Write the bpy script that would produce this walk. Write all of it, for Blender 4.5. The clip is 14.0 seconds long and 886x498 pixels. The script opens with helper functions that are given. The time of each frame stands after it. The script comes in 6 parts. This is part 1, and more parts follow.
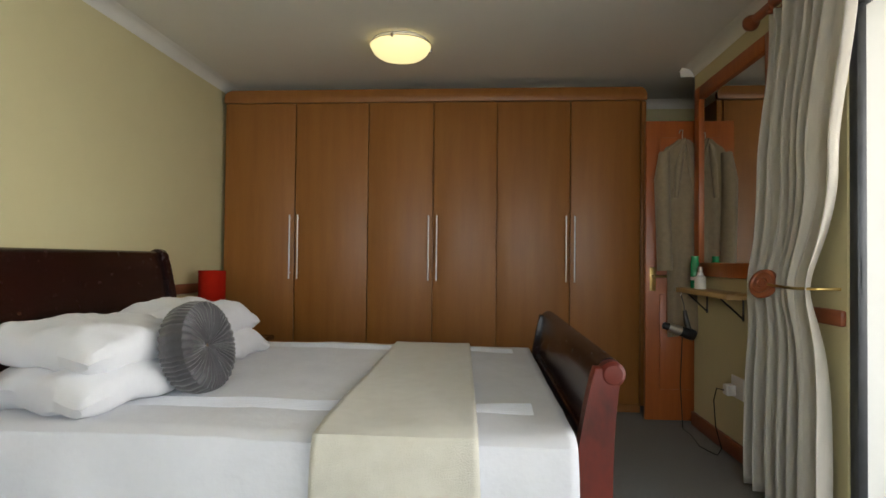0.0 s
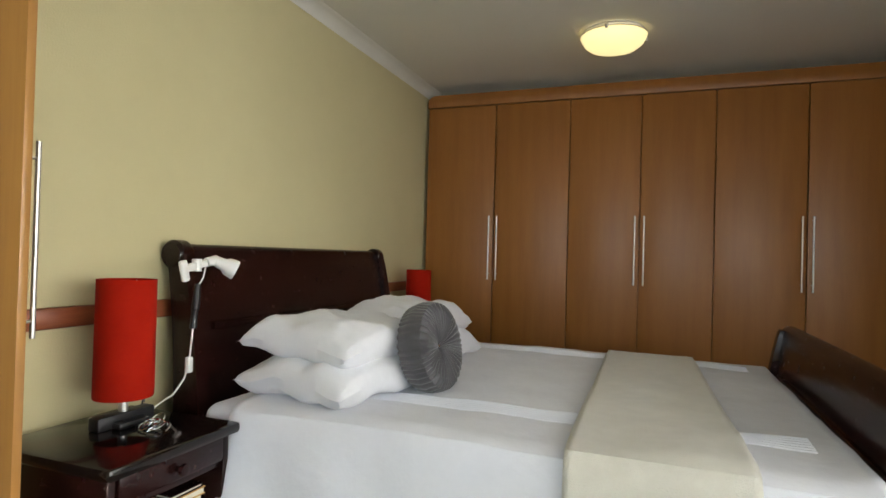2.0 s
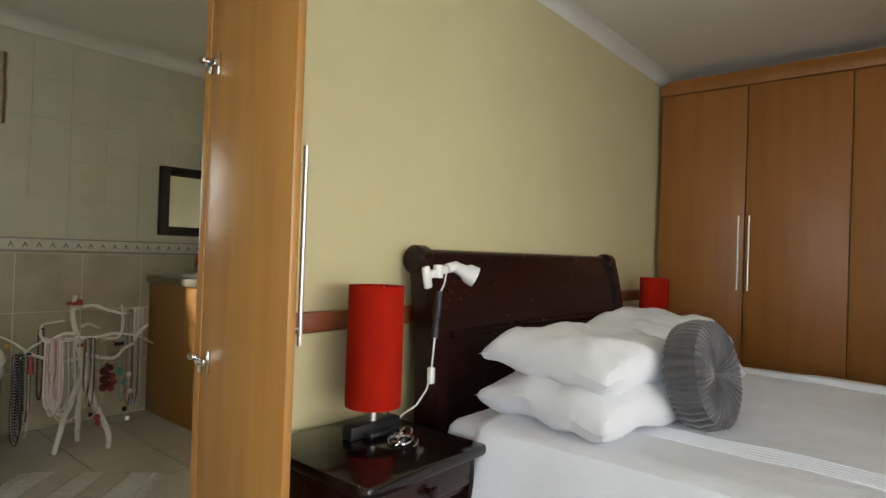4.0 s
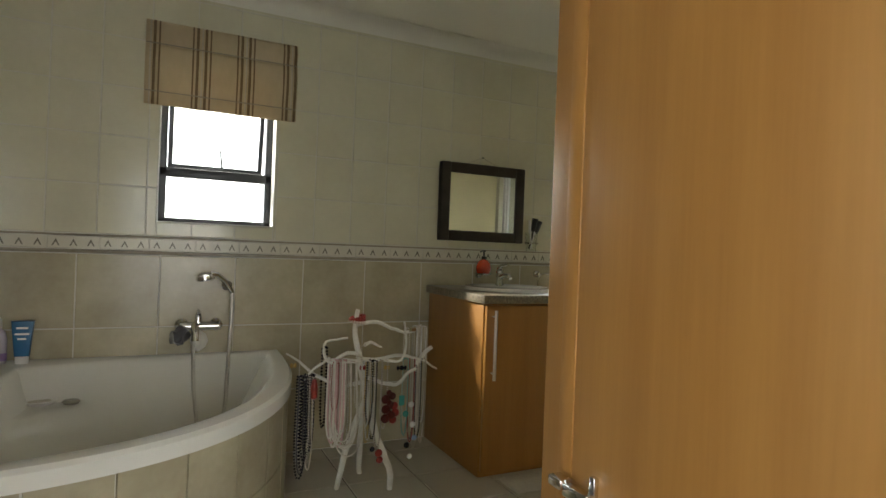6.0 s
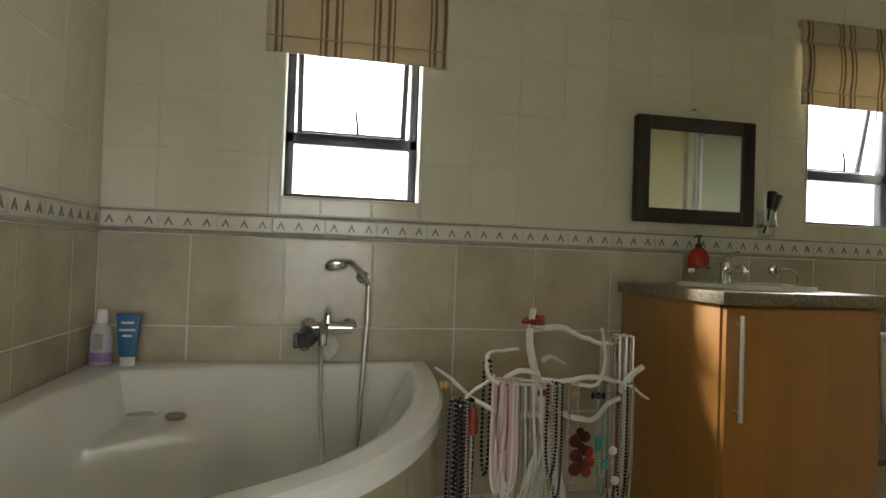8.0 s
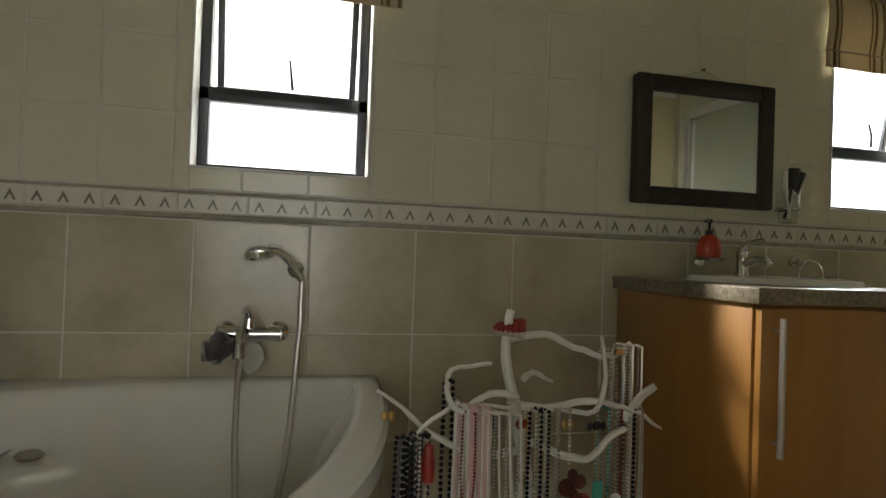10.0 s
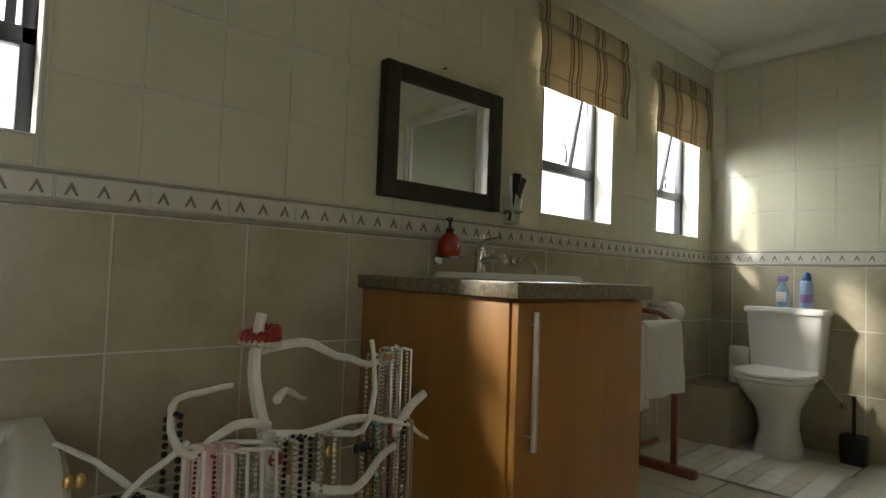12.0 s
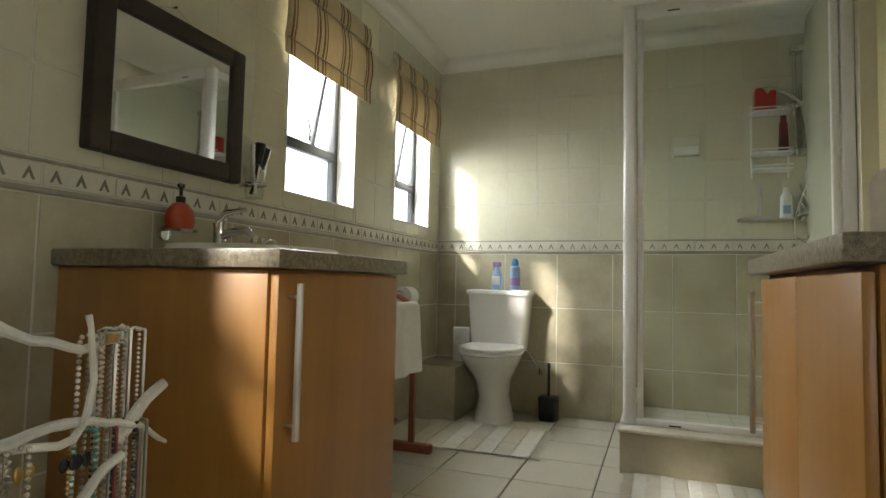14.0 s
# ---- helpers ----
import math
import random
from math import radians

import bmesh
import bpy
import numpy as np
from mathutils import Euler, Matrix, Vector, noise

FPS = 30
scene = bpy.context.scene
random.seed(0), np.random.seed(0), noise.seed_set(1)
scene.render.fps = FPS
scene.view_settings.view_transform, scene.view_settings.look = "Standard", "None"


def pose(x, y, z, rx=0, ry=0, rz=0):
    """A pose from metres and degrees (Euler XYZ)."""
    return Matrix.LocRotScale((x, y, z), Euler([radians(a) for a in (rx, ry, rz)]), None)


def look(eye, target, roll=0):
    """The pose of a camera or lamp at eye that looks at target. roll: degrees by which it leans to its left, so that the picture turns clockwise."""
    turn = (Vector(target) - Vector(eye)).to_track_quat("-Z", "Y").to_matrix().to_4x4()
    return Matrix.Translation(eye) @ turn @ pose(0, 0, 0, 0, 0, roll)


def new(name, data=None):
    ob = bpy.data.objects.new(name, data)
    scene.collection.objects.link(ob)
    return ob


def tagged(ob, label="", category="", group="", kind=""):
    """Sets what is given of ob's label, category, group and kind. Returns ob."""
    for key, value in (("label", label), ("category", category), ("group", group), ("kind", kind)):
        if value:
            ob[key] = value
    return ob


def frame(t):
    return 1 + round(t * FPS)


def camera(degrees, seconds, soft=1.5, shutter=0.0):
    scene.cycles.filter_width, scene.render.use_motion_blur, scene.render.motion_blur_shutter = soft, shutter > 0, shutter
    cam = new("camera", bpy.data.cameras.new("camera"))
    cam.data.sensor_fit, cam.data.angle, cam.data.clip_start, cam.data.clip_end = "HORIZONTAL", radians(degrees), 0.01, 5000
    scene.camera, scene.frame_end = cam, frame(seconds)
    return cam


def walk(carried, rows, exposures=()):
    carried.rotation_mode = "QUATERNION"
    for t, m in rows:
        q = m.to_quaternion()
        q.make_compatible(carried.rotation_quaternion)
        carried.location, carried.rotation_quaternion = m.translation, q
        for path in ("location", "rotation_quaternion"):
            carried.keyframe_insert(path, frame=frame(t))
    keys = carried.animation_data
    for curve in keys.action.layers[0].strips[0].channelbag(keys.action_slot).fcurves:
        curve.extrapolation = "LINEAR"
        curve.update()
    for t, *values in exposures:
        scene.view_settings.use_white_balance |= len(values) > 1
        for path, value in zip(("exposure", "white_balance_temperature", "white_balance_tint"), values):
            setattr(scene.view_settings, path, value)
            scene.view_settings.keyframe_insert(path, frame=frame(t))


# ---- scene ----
cam = camera(75.4, 14.0)
PATH = [
    (0, (-0.781, 0.898, 1.075), (-0.921, 2.893, 1.113), 0.6),
    (0.5, (-0.846, 0.92, 1.071), (-1.083, 2.906, 1.11), 0.9),
    (1, (-0.933, 0.916, 1.089), (-1.292, 2.883, 1.117), 1.2),
    (1.5, (-0.941, 0.918, 1.09), (-1.499, 2.838, 1.113), 1.4),
    (2, (-1.024, 0.934, 1.089), (-1.727, 2.806, 1.113), 1.6),
    (2.2, (-1.04, 0.94, 1.08), (-1.809, 2.786, 1.107), 1.8),
    (4.3, (-1.377, 1.105, 1.094), (-2.777, 2.533, 1.106), 1.9),
    (4.5, (-1.448, 1.144, 1.088), (-2.924, 2.494, 1.098), 1.9),
    (5, (-1.69, 1.19, 1.092), (-3.29, 2.391, 1.097), 2.1),
    (5.5, (-1.916, 1.221, 1.092), (-3.613, 2.278, 1.093), 2.2),
    (6, (-2.14, 1.312, 1.097), (-3.943, 2.178, 1.098), 2.2),
    (6.5, (-2.367, 1.349, 1.07), (-4.254, 2.01, 1.071), 2.2),
    (7, (-2.576, 1.349, 1.037), (-4.505, 1.876, 1.028), 2.3),
    (7.5, (-2.727, 1.391, 0.971), (-4.68, 1.82, 1.001), 2.0),
    (7.7, (-2.793, 1.418, 0.964), (-4.754, 1.811, 1.001), 2.1),
    (9.8, (-3.282, 1.624, 0.938), (-5.249, 1.982, 0.97), 1.9),
    (10, (-3.314, 1.619, 0.932), (-5.262, 2.071, 0.963), 2.1),
    (10.5, (-3.381, 1.612, 0.928), (-5.241, 2.346, 0.972), 2.4),
    (11, (-3.444, 1.615, 0.914), (-5.184, 2.599, 0.986), 2.3),
    (11.5, (-3.508, 1.586, 0.91), (-5.132, 2.751, 0.991), 2.3),
    (12, (-3.581, 1.625, 0.9), (-5.069, 2.959, 0.989), 2.1),
    (12.5, (-3.64, 1.666, 0.89), (-4.955, 3.171, 0.985), 1.9),
    (13, (-3.69, 1.676, 0.864), (-4.759, 3.363, 0.97), 1.5),
    (13.5, (-3.733, 1.68, 0.841), (-4.588, 3.485, 0.956), 1.3),
    (14, (-3.738, 1.681, 0.826), (-4.444, 3.548, 0.943), 1.2),
]
walk(cam, [(t, look(eye, target, roll)) for t, eye, target, roll in PATH], exposures=((0, 0.82), (2, 0.84), (4.5, 0.82), (5.5, 0.68), (7, 1.1), (7.7, 0.98), (10, 0.42), (11, 0.27), (12, 0.40), (12.5, 0.58), (13.2, 0.9), (14, 1.05)))

# ---- world, sun, large lights ----
world = bpy.data.worlds.new("sky")
scene.world = world
world.use_nodes = True
wn = world.node_tree.nodes
sky = wn.new("ShaderNodeTexSky")
sky.sky_type, sky.sun_disc = "NISHITA", False
SUN_DIR = Vector((0.515, 0.865, -0.58)).normalized()
sky.sun_elevation = math.asin(-SUN_DIR.z)
sky.sun_rotation = math.atan2(-SUN_DIR.x, -SUN_DIR.y)
world.node_tree.links.new(sky.outputs[0], wn["Background"].inputs[0])
wn["Background"].inputs[1].default_value = 0.12


def lamp(name, kind, m, energy, color, **kw):
    data = bpy.data.lights.new(name, kind)
    data.energy, data.color = energy, color
    for k, v in kw.items():
        if k == "size":
            data.size = v
        elif k == "size_y":
            data.shape, data.size_y = "RECTANGLE", v
        elif k == "angle":
            data.angle = v
        elif k == "radius":
            data.shadow_soft_size = v
    ob = new(name, data)
    ob.matrix_world = m
    return ob


lamp("sun", "SUN", look((0, 0, 0), tuple(SUN_DIR)), 5.0, (1.0, 0.96, 0.90), angle=radians(4.5))
# daylight in the openings
WINDOWS = ((1.26, 1.79), (3.565, 4.115), (4.565, 5.075))
WZ0, WZ1 = 1.175, 2.0
for (wy0, wy1), watts, tint in zip(WINDOWS, (9, 42, 52), ((1.0, 0.94, 0.78), (0.97, 0.99, 0.97), (0.95, 0.99, 1.0))):
    c = ((wy0 + wy1) / 2)
    lamp("window_daylight", "AREA", look((-5.62, c, 1.95), (-4.4, c, 0.75)), watts, tint, size=1.0, size_y=1.1)
lamp("door_daylight", "AREA", look((1.5, 0.9, 0.85), (-1, 1.2, 1.9)), 9, (0.82, 0.91, 1.0), size=4.0, size_y=2.2)
lamp("south_window_daylight", "AREA", look((-0.9, -2.1, 1.6), (-0.9, 2.0, 1.8)), 38, (0.82, 0.91, 1.0), size=2.6, size_y=1.5)


# ---- materials ----
def pbr(name, c1, c2=None, scale=6.0, rough=0.5, bump=0.0, bscale=None, metal=0.0, stretch=(1, 1, 1), vary=0.0, detail=5.0, sheen=0.0, coat=0.0, fine=0.25, spec=0.5):
    m = bpy.data.materials.new(name)
    m.use_nodes = True
    nt = m.node_tree
    n, l = nt.nodes, nt.links.new
    b = n["Principled BSDF"]
    b.inputs["Roughness"].default_value, b.inputs["Metallic"].default_value = rough, metal
    b.inputs["Specular IOR Level"].default_value = spec
    b.inputs["Sheen Weight"].default_value, b.inputs["Coat Weight"].default_value = sheen, coat
    geo, mp = n.new("ShaderNodeNewGeometry"), n.new("ShaderNodeMapping")
    mp.inputs["Scale"].default_value = stretch
    l(geo.outputs["Position"], mp.inputs["Vector"])
    tex = n.new("ShaderNodeTexNoise")
    tex.inputs["Scale"].default_value, tex.inputs["Detail"].default_value = scale, detail
    l(mp.outputs[0], tex.inputs["Vector"])
    tex2 = n.new("ShaderNodeTexNoise")
    tex2.inputs["Scale"].default_value, tex2.inputs["Detail"].default_value = scale * 9, 3.0
    l(mp.outputs[0], tex2.inputs["Vector"])
    mixf = n.new("ShaderNodeMix")
    mixf.inputs["Factor"].default_value = fine
    l(tex.outputs["Fac"], mixf.inputs["A"])
    l(tex2.outputs["Fac"], mixf.inputs["B"])
    ramp = n.new("ShaderNodeValToRGB")
    c2 = c2 or tuple(v * 0.85 for v in c1)
    ramp.color_ramp.elements[0].position, ramp.color_ramp.elements[0].color = 0.32, (*c2, 1)
    ramp.color_ramp.elements[1].position, ramp.color_ramp.elements[1].color = 0.68, (*c1, 1)
    l(mixf.outputs[0], ramp.inputs[0])
    col = ramp.outputs[0]
    if vary:
        info, hsv, mr = n.new("ShaderNodeObjectInfo"), n.new("ShaderNodeHueSaturation"), n.new("ShaderNodeMapRange")
        mr.inputs["To Min"].default_value, mr.inputs["To Max"].default_value = 1 - vary, 1 + vary
        l(info.outputs["Random"], mr.inputs["Value"])
        l(mr.outputs[0], hsv.inputs["Value"])
        l(col, hsv.inputs["Color"])
        col = hsv.outputs[0]
    l(col, b.inputs["Base Color"])
    rr = n.new("ShaderNodeMapRange")
    rr.inputs["To Min"].default_value, rr.inputs["To Max"].default_value = max(0.02, rough * 0.85), min(1, rough * 1.15)
    l(tex2.outputs["Fac"], rr.inputs["Value"])
    l(rr.outputs[0], b.inputs["Roughness"])
    if bump:
        bt, bp = n.new("ShaderNodeTexNoise"), n.new("ShaderNodeBump")
        bt.inputs["Scale"].default_value, bt.inputs["Detail"].default_value = bscale or scale * 4, 4.0
        l(mp.outputs[0], bt.inputs["Vector"])
        bp.inputs["Strength"].default_value, bp.inputs["Distance"].default_value = bump, 0.01
        l(bt.outputs["Fac"], bp.inputs["Height"])
        l(bp.outputs[0], b.inputs["Normal"])
    return m


def glow(name, color, strength):
    m = bpy.data.materials.new(name)
    m.use_nodes = True
    b = m.node_tree.nodes["Principled BSDF"]
    b.inputs["Base Color"].default_value = (*color, 1)
    b.inputs["Emission Color"].default_value, b.inputs["Emission Strength"].default_value = (*color, 1), strength
    return m


def thin(name, color, gloss=0.12):
    """A thin pane: lets light through, with a little mirror gloss."""
    m = bpy.data.materials.new(name)
    m.use_nodes = True
    n, l = m.node_tree.nodes, m.node_tree.links.new
    n.remove(n["Principled BSDF"])
    t, g, mx, fr = n.new("ShaderNodeBsdfTransparent"), n.new("ShaderNodeBsdfGlossy"), n.new("ShaderNodeMixShader"), n.new("ShaderNodeMath")
    lw = n.new("ShaderNodeLayerWeight")
    t.inputs[0].default_value = (*color, 1)
    g.inputs["Roughness"].default_value = 0.03
    fr.operation = "POWER"
    fr.inputs[1].default_value = 4.5 - gloss * 4
    l(lw.outputs["Facing"], fr.inputs[0])
    l(fr.outputs[0], mx.inputs[0])
    l(t.outputs[0], mx.inputs[1])
    l(g.outputs[0], mx.inputs[2])
    l(mx.outputs[0], n["Material Output"].inputs[0])
    return m


M = {
    "wall": pbr("cream_wall_paint", (0.62, 0.555, 0.32), (0.57, 0.505, 0.285), 1.2, 0.75, 0.12, 160),
    "ceiling": pbr("white_ceiling_paint", (0.80, 0.78, 0.70), (0.76, 0.74, 0.665), 1.0, 0.8, 0.08, 120),
    "cornice": pbr("white_cornice_plaster", (0.75, 0.73, 0.66), (0.70, 0.68, 0.62), 3, 0.7),
    "carpet": pbr("grey_brown_carpet", (0.20, 0.19, 0.165), (0.13, 0.125, 0.11), 60, 0.95, 0.6, 500, sheen=0.2),
    "ward": pbr("brown_maple_laminate", (0.32, 0.129, 0.030), (0.265, 0.102, 0.023), 3, 0.38, 0.03, 60, stretch=(6, 6, 0.5), spec=0.4),
    "ward_panel": pbr("golden_maple_laminate", (0.41, 0.20, 0.052), (0.33, 0.15, 0.037), 3, 0.33, 0.03, 60, stretch=(7, 7, 0.35)),
    "dark": pbr("dark_mahogany_stain", (0.024, 0.0058, 0.0045), (0.009, 0.0034, 0.003), 4, 0.26, 0.03, 40, stretch=(1, 1, 1), spec=0.3),
    "lacquer": pbr("black_lacquered_wood", (0.010, 0.006, 0.005), (0.006, 0.004, 0.0035), 5, 0.12, 0.01, 40, spec=0.4),
    "red_wood": pbr("mottled_red_mahogany", (0.16, 0.022, 0.012), (0.022, 0.010, 0.009), 6, 0.5, 0.08, 30, stretch=(1, 1, 0.6), fine=0.15, spec=0.3),
    "door": pbr("orange_pine_varnish", (0.40, 0.108, 0.022), (0.31, 0.075, 0.015), 4, 0.35, 0.03, 50, stretch=(8, 8, 0.6)),
    "trim": pbr("red_brown_varnished_wood", (0.30, 0.085, 0.03), (0.20, 0.05, 0.018), 5, 0.38, 0.03, 60, stretch=(1, 1, 6)),
    "linen": pbr("white_cotton_linen", (0.68, 0.685, 0.73), (0.62, 0.625, 0.67), 5, 0.85, 0.55, 14, sheen=0.2),
    "pillow": pbr("white_satin_cotton", (0.71, 0.71, 0.74), (0.66, 0.66, 0.69), 6, 0.6, 0.5, 12, sheen=0.2),
    "throw": pbr("cream_wool_throw", (0.64, 0.61, 0.53), (0.58, 0.55, 0.47), 20, 0.95, 0.4, 300, sheen=0.3),
    "cushion": pbr("dark_grey_satin", (0.050, 0.045, 0.050), (0.033, 0.030, 0.033), 12, 0.5, 0.2, 60, sheen=0.4),
    "shade": pbr("red_fabric_shade", (0.38, 0.012, 0.003), (0.32, 0.008, 0.002), 10, 0.9, 0.3, 400, spec=0.12),
    "steel": pbr("brushed_steel", (0.63, 0.61, 0.58), (0.60, 0.58, 0.55), 6, 0.36, metal=1.0),
    "chrome": pbr("polished_chrome", (0.72, 0.72, 0.72), (0.66, 0.66, 0.66), 20, 0.08, metal=1.0),
    "brass": pbr("aged_brass", (0.62, 0.43, 0.16), (0.45, 0.30, 0.10), 30, 0.3, metal=1.0),
    "white_plastic": pbr("white_plastic", (0.78, 0.77, 0.74), (0.74, 0.73, 0.70), 20, 0.35),
    "black": pbr("black_plastic", (0.014, 0.014, 0.015), (0.008, 0.008, 0.009), 30, 0.35),
    "curtain": pbr("oatmeal_linen_curtain", (0.72, 0.68, 0.60), (0.65, 0.61, 0.535), 30, 0.95, 0.3, 500, stretch=(1, 1, 0.4), sheen=0.2),
    "robe": pbr("taupe_terry_cloth", (0.31, 0.245, 0.16), (0.25, 0.195, 0.125), 40, 0.95, 0.5, 400, sheen=0.3),
    "tile_low": pbr("stone_beige_tile", (0.50, 0.452, 0.32), (0.37, 0.328, 0.225), 4.5, 0.22, 0.04, 30, vary=0.06, fine=0.2),
    "tile_up": pbr("ivory_marbled_tile", (0.65, 0.62, 0.475), (0.585, 0.555, 0.415), 3.5, 0.16, 0.02, 20, vary=0.02),
    "tile_floor": pbr("pale_stone_floor_tile", (0.58, 0.55, 0.46), (0.535, 0.505, 0.42), 3, 0.36, 0.0, 30, vary=0.05, fine=0.1),
    "border": pbr("white_relief_border_tile", (0.66, 0.63, 0.54), (0.60, 0.57, 0.48), 12, 0.25, 0.05, 60),
    "chevron": pbr("grey_chevron_glaze", (0.22, 0.20, 0.16), (0.15, 0.13, 0.10), 30, 0.35),
    "rope": pbr("taupe_border_strip", (0.36, 0.32, 0.25), (0.28, 0.25, 0.19), 30, 0.35),
    "grout": pbr("pale_grout", (0.62, 0.60, 0.52), (0.55, 0.53, 0.46), 30, 0.9, 0.2, 200),
    "grout_floor": pbr("dark_floor_grout", (0.20, 0.18, 0.15), (0.14, 0.125, 0.10), 30, 0.95, 0.2, 200),
    "plaster": pbr("white_reveal_paint", (0.78, 0.77, 0.73), (0.74, 0.73, 0.69), 4, 0.7),
    "alu": pbr("dark_grey_aluminium", (0.05, 0.053, 0.058), (0.035, 0.037, 0.04), 20, 0.35, metal=0.3),
    "acrylic": pbr("white_bath_acrylic", (0.80, 0.79, 0.74), (0.77, 0.76, 0.71), 2, 0.14, coat=0.3),
    "ceramic": pbr("white_glazed_ceramic", (0.78, 0.765, 0.71), (0.75, 0.735, 0.68), 2, 0.08, coat=0.3),
    "vanity": pbr("cherry_veneer_vanity", (0.40, 0.192, 0.044), (0.33, 0.150, 0.032), 3, 0.36, 0.03, 60, stretch=(6, 6, 0.5)),
    "granite": pbr("speckled_brown_granite", (0.36, 0.31, 0.215), (0.085, 0.07, 0.048), 90, 0.36, 0.03, 200, fine=0.5, spec=0.3),
    "mirror": pbr("silvered_mirror", (0.85, 0.86, 0.84), (0.84, 0.85, 0.83), 1, 0.015, metal=1.0),
    "dark_frame": pbr("dark_brown_leather_frame", (0.034, 0.021, 0.014), (0.015, 0.010, 0.007), 18, 0.5, 0.3, 60),
    "towel": pbr("white_terry_towel", (0.72, 0.70, 0.64), (0.65, 0.63, 0.57), 40, 0.98, 0.6, 350, sheen=0.3),
    "towel_tan": pbr("tan_terry_towel", (0.38, 0.32, 0.22), (0.31, 0.26, 0.18), 40, 0.98, 0.6, 350, sheen=0.3),
    "mat": pbr("white_cotton_mat", (0.74, 0.72, 0.65), (0.66, 0.64, 0.57), 40, 0.98, 0.6, 250),
    "mat_tan": pbr("tan_cotton_stripe", (0.62, 0.585, 0.49), (0.55, 0.51, 0.42), 40, 0.98, 0.6, 250),
    "blind": pbr("beige_blind_linen", (0.62, 0.51, 0.34), (0.55, 0.45, 0.295), 30, 0.95, 0.3, 400, stretch=(1, 1, 0.5)),
    "stripe": pbr("brown_woven_stripe", (0.25, 0.175, 0.10), (0.19, 0.13, 0.072), 60, 0.95, 0.2, 400),
    "stripe_light": pbr("pale_woven_stripe", (0.62, 0.56, 0.44), (0.55, 0.49, 0.38), 60, 0.95, 0.2, 400),
    "branch": pbr("white_painted_branch", (0.76, 0.745, 0.68), (0.64, 0.62, 0.55), 25, 0.5, 0.4, 60),
    "red_glass": pbr("red_soap", (0.48, 0.045, 0.012), (0.40, 0.03, 0.01), 8, 0.12, coat=0.5),
    "red_plastic": pbr("red_plastic", (0.42, 0.03, 0.018), (0.36, 0.025, 0.015), 8, 0.35),
    "blue_plastic": pbr("blue_plastic_tube", (0.02, 0.13, 0.28), (0.015, 0.11, 0.24), 8, 0.35),
    "pale_blue": pbr("pale_blue_plastic", (0.30, 0.42, 0.62), (0.25, 0.36, 0.55), 8, 0.35),
    "purple": pbr("lilac_plastic", (0.30, 0.20, 0.42), (0.25, 0.16, 0.36), 8, 0.35),
    "green_glass": pbr("green_bottle", (0.015, 0.36, 0.13), (0.01, 0.28, 0.10), 8, 0.12, coat=0.4),
    "paper": pbr("white_tissue", (0.80, 0.79, 0.76), (0.75, 0.74, 0.71), 30, 0.95, 0.3, 200),
    "book": pbr("ochre_book_cover", (0.50, 0.30, 0.08), (0.42, 0.24, 0.06), 10, 0.6),
    "page": pbr("cream_pages", (0.70, 0.66, 0.54), (0.55, 0.51, 0.42), 200, 0.9, stretch=(0.2, 0.2, 4)),
    "redwood": pbr("reddish_stained_rack_wood", (0.24, 0.075, 0.033), (0.16, 0.045, 0.02), 8, 0.4, stretch=(3, 3, 1)),
    "pine": pbr("pale_shelf_wood", (0.50, 0.34, 0.15), (0.42, 0.27, 0.11), 5, 0.45, stretch=(4, 1, 4)),
    "shower_frame": pbr("white_powder_coated_frame", (0.76, 0.75, 0.73), (0.73, 0.72, 0.70), 10, 0.3),
    "lamp_glass": glow("lit_alabaster_glass", (1.0, 0.86, 0.42), 0.55),
    "haze": glow("bright_sky_haze", (1.0, 1.0, 0.98), 2.5),
    "terrace_haze": glow("bright_terrace_haze", (1.0, 1.0, 0.98), 1.1),
    "pane": thin("clear_pane", (0.97, 0.985, 0.98)),
    "shower_glass": thin("greenish_shower_glass", (0.955, 0.978, 0.968), 0.15),
    "paving": pbr("pale_terrace_paving", (0.55, 0.53, 0.50), (0.45, 0.43, 0.40), 3, 0.8, 0.2, 20),
}


def let_through(m, color, share):
    """Thin cloth: part of the light behind it shines through."""
    n, l = m.node_tree.nodes, m.node_tree.links.new
    t, mx = n.new("ShaderNodeBsdfTranslucent"), n.new("ShaderNodeMixShader")
    t.inputs[0].default_value, mx.inputs[0].default_value = (*color, 1), share
    l(n["Principled BSDF"].outputs[0], mx.inputs[1])
    l(t.outputs[0], mx.inputs[2])
    l(mx.outputs[0], n["Material Output"].inputs[0])


let_through(M["curtain"], (0.72, 0.68, 0.60), 0.35)
let_through(M["blind"], (0.62, 0.50, 0.32), 0.18)


# ---- building helpers ----
def bx(bm, a, b, bevel=0.0, seg=2):
    """A box between two corners, with rounded edges."""
    lo, hi = [min(p, q) for p, q in zip(a, b)], [max(p, q) for p, q in zip(a, b)]
    vs = bmesh.ops.create_cube(bm, size=1)["verts"]
    for v in vs:
        v.co = Vector([lo[i] + (v.co[i] + 0.5) * (hi[i] - lo[i]) for i in range(3)])
    if bevel:
        es = list({e for v in vs for e in v.link_edges})
        bmesh.ops.bevel(bm, geom=es, offset=min(bevel, 0.45 * min(h - l for l, h in zip(lo, hi))), segments=seg, affect="EDGES", profile=0.5)
    return bm


